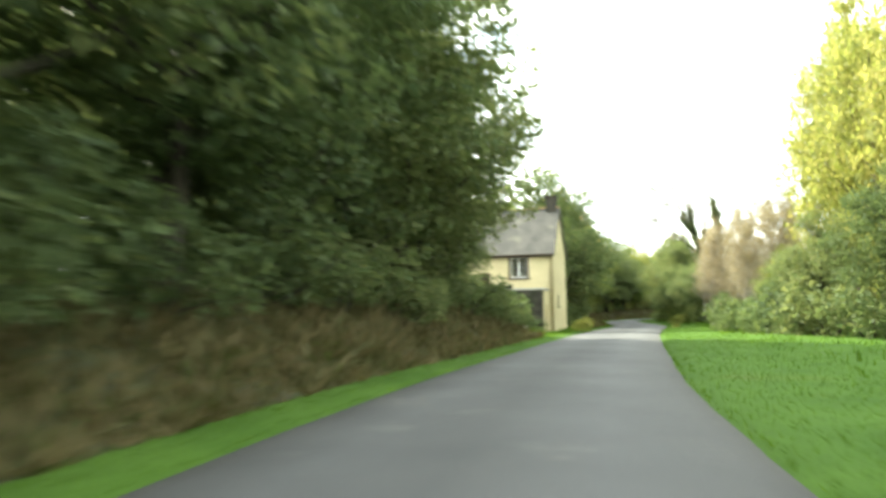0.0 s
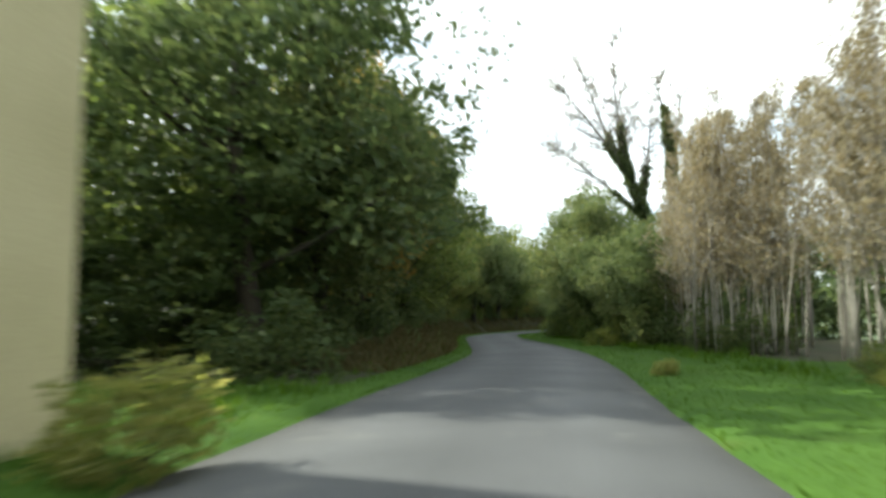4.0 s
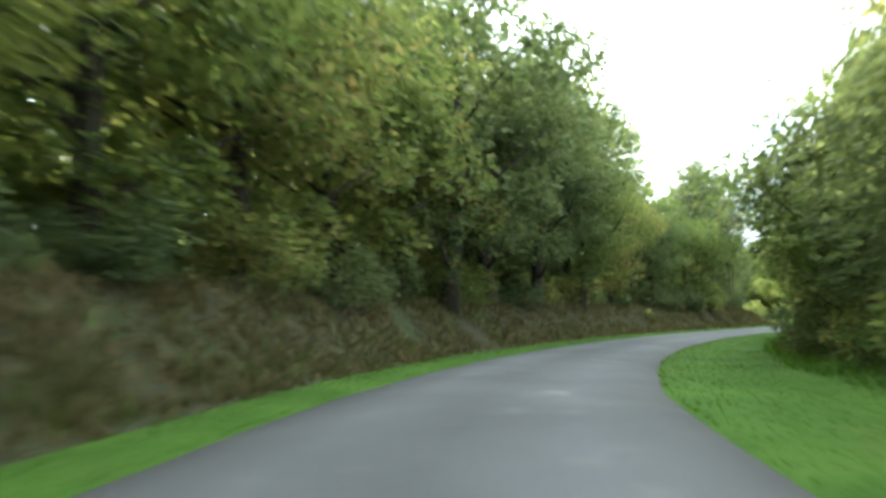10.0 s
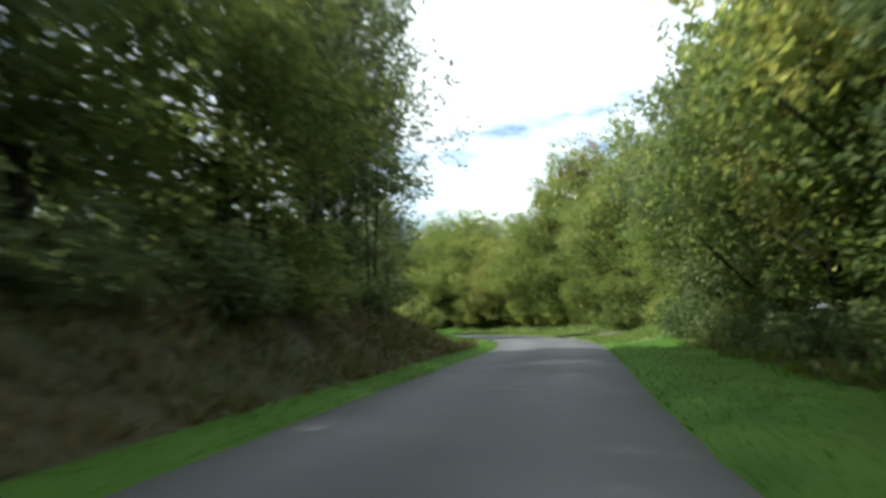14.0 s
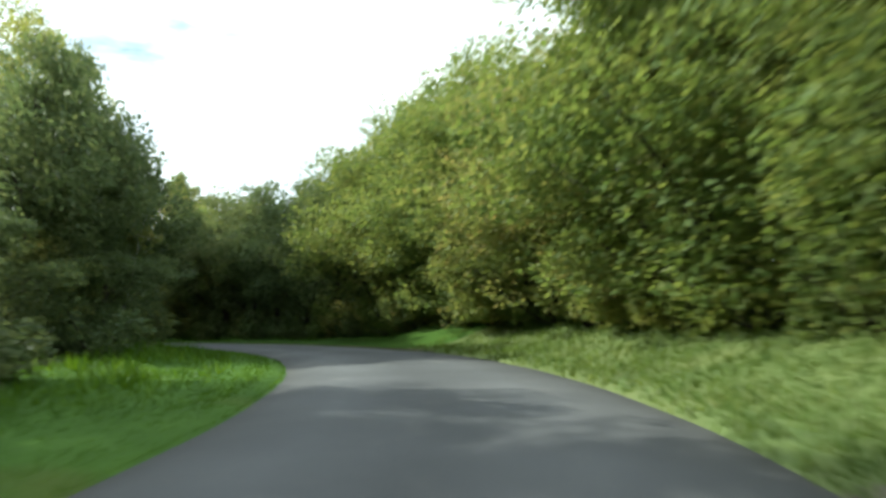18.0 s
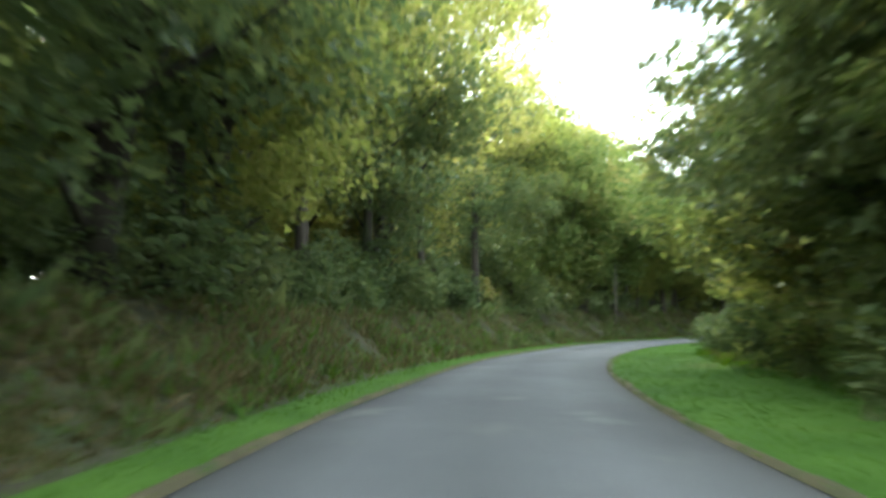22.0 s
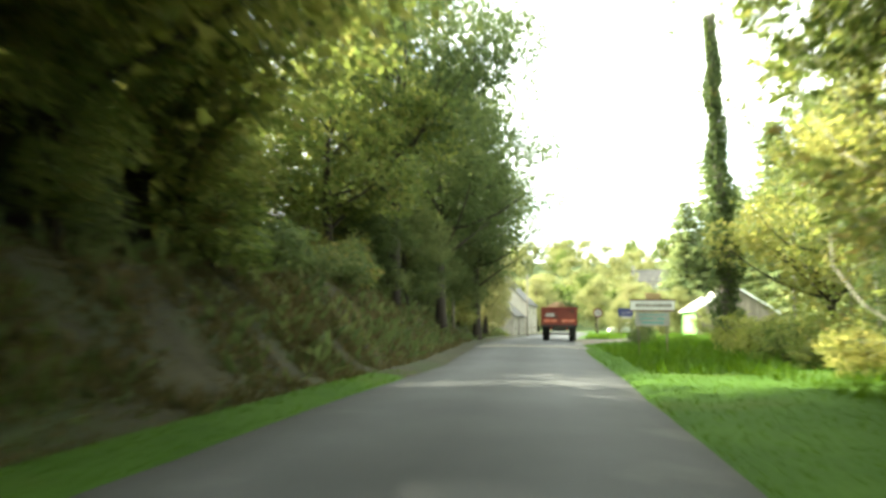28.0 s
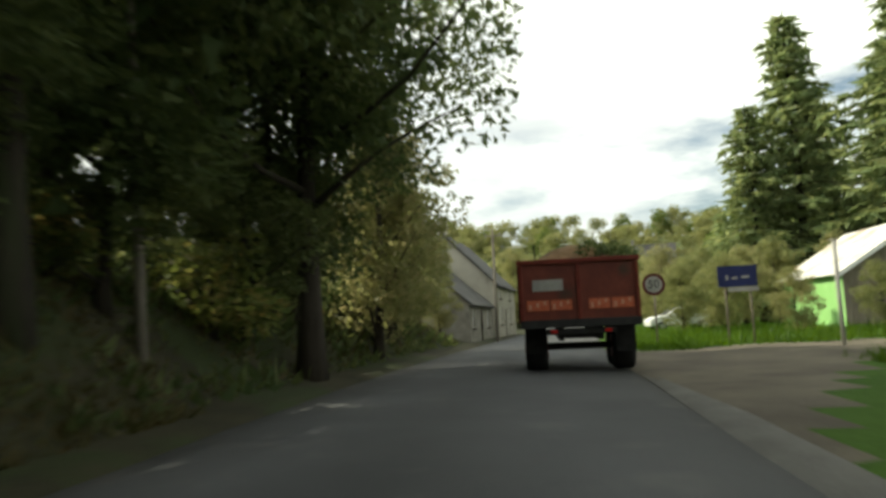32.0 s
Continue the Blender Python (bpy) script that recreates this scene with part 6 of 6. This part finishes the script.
part("white_mark", boxes((-0.18, 0.0, -0.027, -0.0205, 2.06, 2.14)), M_CEMENT, bs)
part("white_mark", boxes((0.12, 0.36, -0.027, -0.0205, 2.09, 2.16)), M_CEMENT, bs)
part("lower_panel", boxes((-0.30, 0.62, -0.02, 0.02, 1.66, 1.80)), M_CEMENT, bs, "pale lower strip")


def pole(s, o, height, r0, label, mat=None, lean=0.0, arm=False):
    x, y = at(s, o)
    r = thing("utility_pole", (x, y, ground_z(s, o, x, y)), label, "pole", "utility poles", heading=heading_at(s))
    v, f = tube([(0, 0, -0.4), (lean * 0.5, 0, height * 0.5), (lean, 0, height)], [r0, r0 * 0.85, r0 * 0.65], 12)
    part_raw("shaft", v, f, mat or M_POLE, r, "", True)
    if arm:
        part("crossarm", boxes((lean - 0.55, lean + 0.55, -0.05, 0.05, height - 0.5, height - 0.4), bevel=0.01), mat or M_POLE, r)
        for k in (-0.45, 0.0, 0.45):
            v, f = tube([(lean + k, 0, height - 0.4), (lean + k, 0, height - 0.24)], [0.03, 0.025], 8)
            part_raw("insulator", v, f, M_CEMENT, r)
    return r


pole(290.5, -5.4, 6.3, 0.065, "weathered wooden utility pole on the grassy bank", lean=0.1)
pole(352.3, -6.1, 7.0, 0.09, "grey wooden pole under the dark trees", lean=-0.25)
pole(385, -3.9, 7.0, 0.11, "dark wooden utility pole by the stone houses", arm=True)
wp = thing("marker_post", (*at(361.5, 7.7), ground_z(361.5, 7.7)), "pale grey steel post by the side track", "post")
post_tube(wp, 0, 0, -0.3, 2.7, 0.055, M_CEMENT)
part("cap", boxes((-0.07, 0.07, -0.07, 0.07, 2.701, 2.74), bevel=0.012), M_CEMENT, wp)


# ---------------------------------------------------------------- buildings at the village edge
def simple_house(name, xy, z, turn, W, D, eave, ridge, wall, roofm, label, wins=(), doors=(), chimney=True, side_wins=()):
    """A gabled building; its long front faces -y in its own axes."""
    h = thing(name, (*xy, z), label, "house", heading=turn)
    holes = [(x - w / 2, x + w / 2, zz, zz + hh) for x, zz, w, hh in wins] + [(x - w / 2, x + w / 2, 0.0, hh) for x, w, hh in doors]
    part("wall", wall_with_holes(0, W, 0, eave, 0.3, holes), wall, h)
    part("wall", boxes((0, W, D - 0.3, D, 0, eave)), wall, h)
    a = part("gable", gable_wall(D, eave, ridge - 0.06, 0.3), wall, h)
    a.matrix_basis = pose(W + 0.002, 0, 0)
    b = part("gable", gable_wall(D, eave, ridge - 0.06, 0.3), wall, h)
    b.matrix_basis = pose(0.298, 0, 0)
    for x, zz, w, hh in wins:
        sash_window(h, x, zz, w, hh)
    for x, w, hh in doors:
        plank_door(h, x, 0, w, hh, 0.05, M_DARKWOOD)
    slate_slope("roof", h, -0.15, W + 0.15, -0.25, eave - 0.18, D / 2, ridge, roofm, 0.4)
    slate_slope("roof", h, -0.15, W + 0.15, D + 0.25, eave - 0.18, D / 2, ridge, roofm, 0.4)
    if chimney:
        part("chimney", boxes((0.1, 0.75, D / 2 - 0.35, D / 2 + 0.35, ridge - 0.4, ridge + 1.0), bevel=0.02), wall, h)
        part("chimney_cap", boxes((0.03, 0.82, D / 2 - 0.42, D / 2 + 0.42, ridge + 1.001, ridge + 1.12), bevel=0.02), M_CEMENT, h)
    return h


def lane_house(s0, s1, o, D, eave, ridge, label, wins, doors, wall, chimney=True):
    """A house whose long front runs along the left edge of the lane."""
    a, b = Vector(at(s0, o)), Vector(at(s1, o))
    turn = math.degrees(math.atan2(b.y - a.y, b.x - a.x))
    return simple_house("house", tuple(a), level(s0) - 0.05, turn, (b - a).length, D, eave, ridge, wall, M_SLATE, label, wins, doors, chimney)


lane_house(381.5, 391.0, -5.0, 6.6, 2.4, 5.3, "low stone cottage with a slate roof at the lane's edge", ((1.6, 0.9, 0.8, 1.1), (7.6, 0.9, 0.8, 1.1)), ((4.6, 0.95, 2.0),), M_PALESTONE)
lane_house(391.6, 403.0, -4.7, 7.6, 3.9, 7.8, "taller stone house with a slate roof at the village edge", ((2.0, 1.0, 0.9, 1.3), (2.0, 2.9, 0.9, 1.1), (7.6, 2.9, 0.9, 1.1), (7.6, 1.0, 0.9, 1.3)), ((4.8, 1.0, 2.1),), M_PLASTER)


def green_shed():
    h = thing("shed", (114.2, 344.9, -0.75), "shed with light green side wall, board gable and pale roof", "shed", heading=-15.6)
    W, D, eave, ridge = 7.3, 7.4, 2.72, 5.1
    # gable of boards facing the lane's approach, ridge running away from it
    n = 24
    for i in range(n):
        x0, x1 = W * i / n, W * (i + 1) / n
        top = min(eave + (ridge - eave) * (1 - abs((x0 + x1) / 2 - W / 2) / (W / 2)), ridge) - 0.06
        part("board", boxes((x0 + 0.008, x1 - 0.008, 0, 0.035, 0.0, top)), M_BOARD, h)
    part("side_wall", boxes((-0.02, 0.12, 0.04, D, 0, eave)), M_GREENWALL, h, "light green painted wall")
    part("side_wall", boxes((W - 0.12, W + 0.02, 0.04, D, 0, eave)), M_BOARD, h)
    part("back_wall", boxes((0.13, W - 0.13, D - 0.1, D, 0, eave)), M_BOARD, h)
    for sgn, mat in ((-1, M_FIBRE), (1, M_LITROOF)):
        roof = new("roof")
        roof.parent = h
        m = 13
        for k in range(m):
            y0 = -0.35 + (D + 0.7) * k / m
            y1 = -0.35 + (D + 0.7) * (k + 1) / m
            bm = bmesh.new()
            xe, xr = (-0.4, W / 2) if sgn < 0 else (W + 0.4, W / 2)
            ze = eave - 0.18
            v = []
            for t in (0, 0.045):
                for xx, yy, zz in ((xe, y0, ze), (xe, y1, ze), (xr, y1, ridge), (xr, y0, ridge)):
                    v.append(bm.verts.new((xx, yy + 0.01, zz + t + 0.012 * (k % 2))))
            for q in ((0, 3, 2, 1), (4, 5, 6, 7), (0, 1, 5, 4), (1, 2, 6, 5), (2, 3, 7, 6), (3, 0, 4, 7)):
                bm.faces.new([v[i] for i in q])
            bmesh.ops.recalc_face_normals(bm, faces=bm.faces)
            part("roof_sheet", bm, mat, roof)
    bm = bmesh.new()
    for sgn in (-1, 1):
        xe = W / 2 + sgn * (W / 2 + 0.42)
        v = [bm.verts.new(p) for p in ((xe, -0.40, eave - 0.36), (xe, -0.40, eave - 0.14), (W / 2, -0.40, ridge + 0.06), (W / 2, -0.40, ridge - 0.16),
                                       (xe, -0.36, eave - 0.36), (xe, -0.36, eave - 0.14), (W / 2, -0.36, ridge + 0.06), (W / 2, -0.36, ridge - 0.16))]
        for q in ((0, 1, 2, 3), (7, 6, 5, 4), (1, 5, 6, 2), (0, 3, 7, 4), (0, 4, 5, 1)):
            bm.faces.new([v[i] for i in q])
    bmesh.ops.recalc_face_normals(bm, faces=bm.faces)
    part("bargeboard", bm, M_WHITE, h, "white bargeboards")
    return h


green_shed()
simple_house("hill_house", (154.0, 455.0), hill_z(158, 452) - 0.4, -27, 9.0, 6.0, 3.2, 6.4, M_PALESTONE, M_SLATE, "pale stone house among trees on the hill", ((2.2, 1.0, 0.9, 1.2), (6.6, 1.0, 0.9, 1.2)), ((4.4, 1.0, 2.1),))


# ---------------------------------------------------------------- paved band across the lane at the village edge
def lane_patch(name, rows, mat, lift, label=""):
    """A thin sheet over the road through rows (s, left, right)."""
    verts, faces, n = [], [], 8
    for s, a, b in rows:
        el, er = edge_l(s), edge_r(s)
        for j in range(n + 1):
            o = a + (b - a) * j / n
            f = (o - el) / (er - el)
            x, y = at(s, o)
            verts.append((x, y, level(s) + 0.05 * (1 - (2 * f - 1) ** 2) + lift))
    for i in range(len(rows) - 1):
        for j in range(n):
            k = i * (n + 1) + j
            faces.append((k, k + 1, k + n + 2, k + n + 1))
    ob = part_raw(name, verts, faces, mat)
    return tagged(ob, label, "paving", kind="structure")


band = lane_patch("paved_band", [(s, -3.4, 1.75) for s in (342.3, 343.5, 344.7)], M_BEIGE, 0.006, "worn beige surfacing between two rows of setts")
rng = random.Random(9)
bm = boxes((-0.235, 0.235, -0.2, 0.2, -0.05, 0.012), bevel=0.008)
sett_mesh = bpy.data.meshes.new("sett")
bm.to_mesh(sett_mesh)
bm.free()
sett_mesh.materials.append(M_SETT)
for s in (342.05, 345.0):
    for k in range(11):
        o = -3.2 + 0.49 * k
        x, y = at(s, o)
        f = (o - edge_l(s)) / (edge_r(s) - edge_l(s))
        ob = new("sett", sett_mesh)
        ob.parent = band
        ob.matrix_basis = pose(x, y, level(s) + 0.05 * (1 - (2 * f - 1) ** 2) + rng.uniform(-0.003, 0.003), 0, 0, heading_at(s) + rng.uniform(-0.8, 0.8))
# concrete channel along the right edge that swings out towards the side track
verts, faces = [], []
for i in range(20):
    s = 339 + i
    w = 0.03 * max(i - 5, 0) + 0.5 * max(1 - i / 4, 0)
    for o, dz in ((1.74 + w, -0.03), (1.92 + w, 0.016), (2.16 + w * 1.3, 0.032), (2.34 + w * 1.3, -0.03)):
        verts.append((*at(s, o), level(s) + dz))
for i in range(19):
    for j in range(3):
        k = i * 4 + j
        faces.append((k, k + 1, k + 5, k + 4))
tagged(part_raw("gutter_channel", verts, faces, M_KERB, smooth=True), "grey concrete gutter along the road's edge", "kerb", kind="structure")


# ---------------------------------------------------------------- parked car in the village
def parked_car(s, o, turn):
    x, y = at(s, o)
    c = thing("car", (x, y, ground_z(s, o, x, y)), "small white car parked beside the village lane", "car", heading=heading_at(s) + turn)
    prof = [(-1.9, 0.35), (1.9, 0.35), (1.95, 0.62), (1.7, 0.85), (0.95, 0.95), (0.35, 1.40), (-1.15, 1.42), (-1.75, 0.98), (-1.95, 0.9), (-1.97, 0.55)]
    bm = bmesh.new()
    l = [bm.verts.new((-0.80 + 0.12 * (zz > 1.2), yy, zz)) for yy, zz in prof]
    r = [bm.verts.new((0.80 - 0.12 * (zz > 1.2), yy, zz)) for yy, zz in prof]
    bm.faces.new(l)
    bm.faces.new(r[::-1])
    for i in range(len(prof)):
        j = (i + 1) % len(prof)
        bm.faces.new([l[j], l[i], r[i], r[j]])
    bmesh.ops.recalc_face_normals(bm, faces=bm.faces)
    bmesh.ops.bevel(bm, geom=list(bm.edges), offset=0.05, segments=2, affect="EDGES", profile=0.6)
    part("body", bm, M_WHITE, c, "glossy white bodywork")
    for sx in (-1, 1):
        a, b = sorted((sx * 0.745, sx * 0.80))
        part("side_window", boxes((a, b, -1.2, -0.3, 1.0, 1.3), bevel=0.02), M_BLACK, c, "dark window")
        part("side_window", boxes((a, b, -0.2, 0.45, 1.0, 1.28), bevel=0.02), M_BLACK, c, "dark window")
        part("headlight", boxes((sx * 0.58 - 0.16, sx * 0.58 + 0.16, 1.80, 1.93, 0.66, 0.80), bevel=0.03), M_GLASS, c)
        part("tail_light", boxes((sx * 0.66 - 0.1, sx * 0.66 + 0.1, -1.98, -1.9, 0.62, 0.88), bevel=0.02), M_LAMPRED, c, "red lamp")
        for yy in (-1.22, 1.25):
            w = new("wheel")
            w.parent = c
            w.matrix_basis = pose(sx * 0.74, yy, 0.30)
            v, f = tube([(-0.09, 0, 0), (-0.07, 0, 0), (0.07, 0, 0), (0.09, 0, 0)], [0.26, 0.30, 0.30, 0.26], 20)
            part_raw("tyre", v, f, M_RUBBER, w, "black tyre", True)
            v, f = tube([(-0.10, 0, 0), (0.10, 0, 0)], [0.19, 0.19], 14)
            part_raw("rim", v, f, M_METAL, w)
    wsh = part("windscreen", boxes((-0.58, 0.58, -0.36, 0.36, -0.01, 0.012), bevel=0.008), M_BLACK, c, "dark windscreen")
    wsh.matrix_basis = pose(0, 0.66, 1.18, -37, 0, 0)
    part("number_plate", boxes((-0.26, 0.26, -2.0, -1.97, 0.55, 0.66)), M_CEMENT, c)
    return c


parked_car(386.5, 6.9, 100)
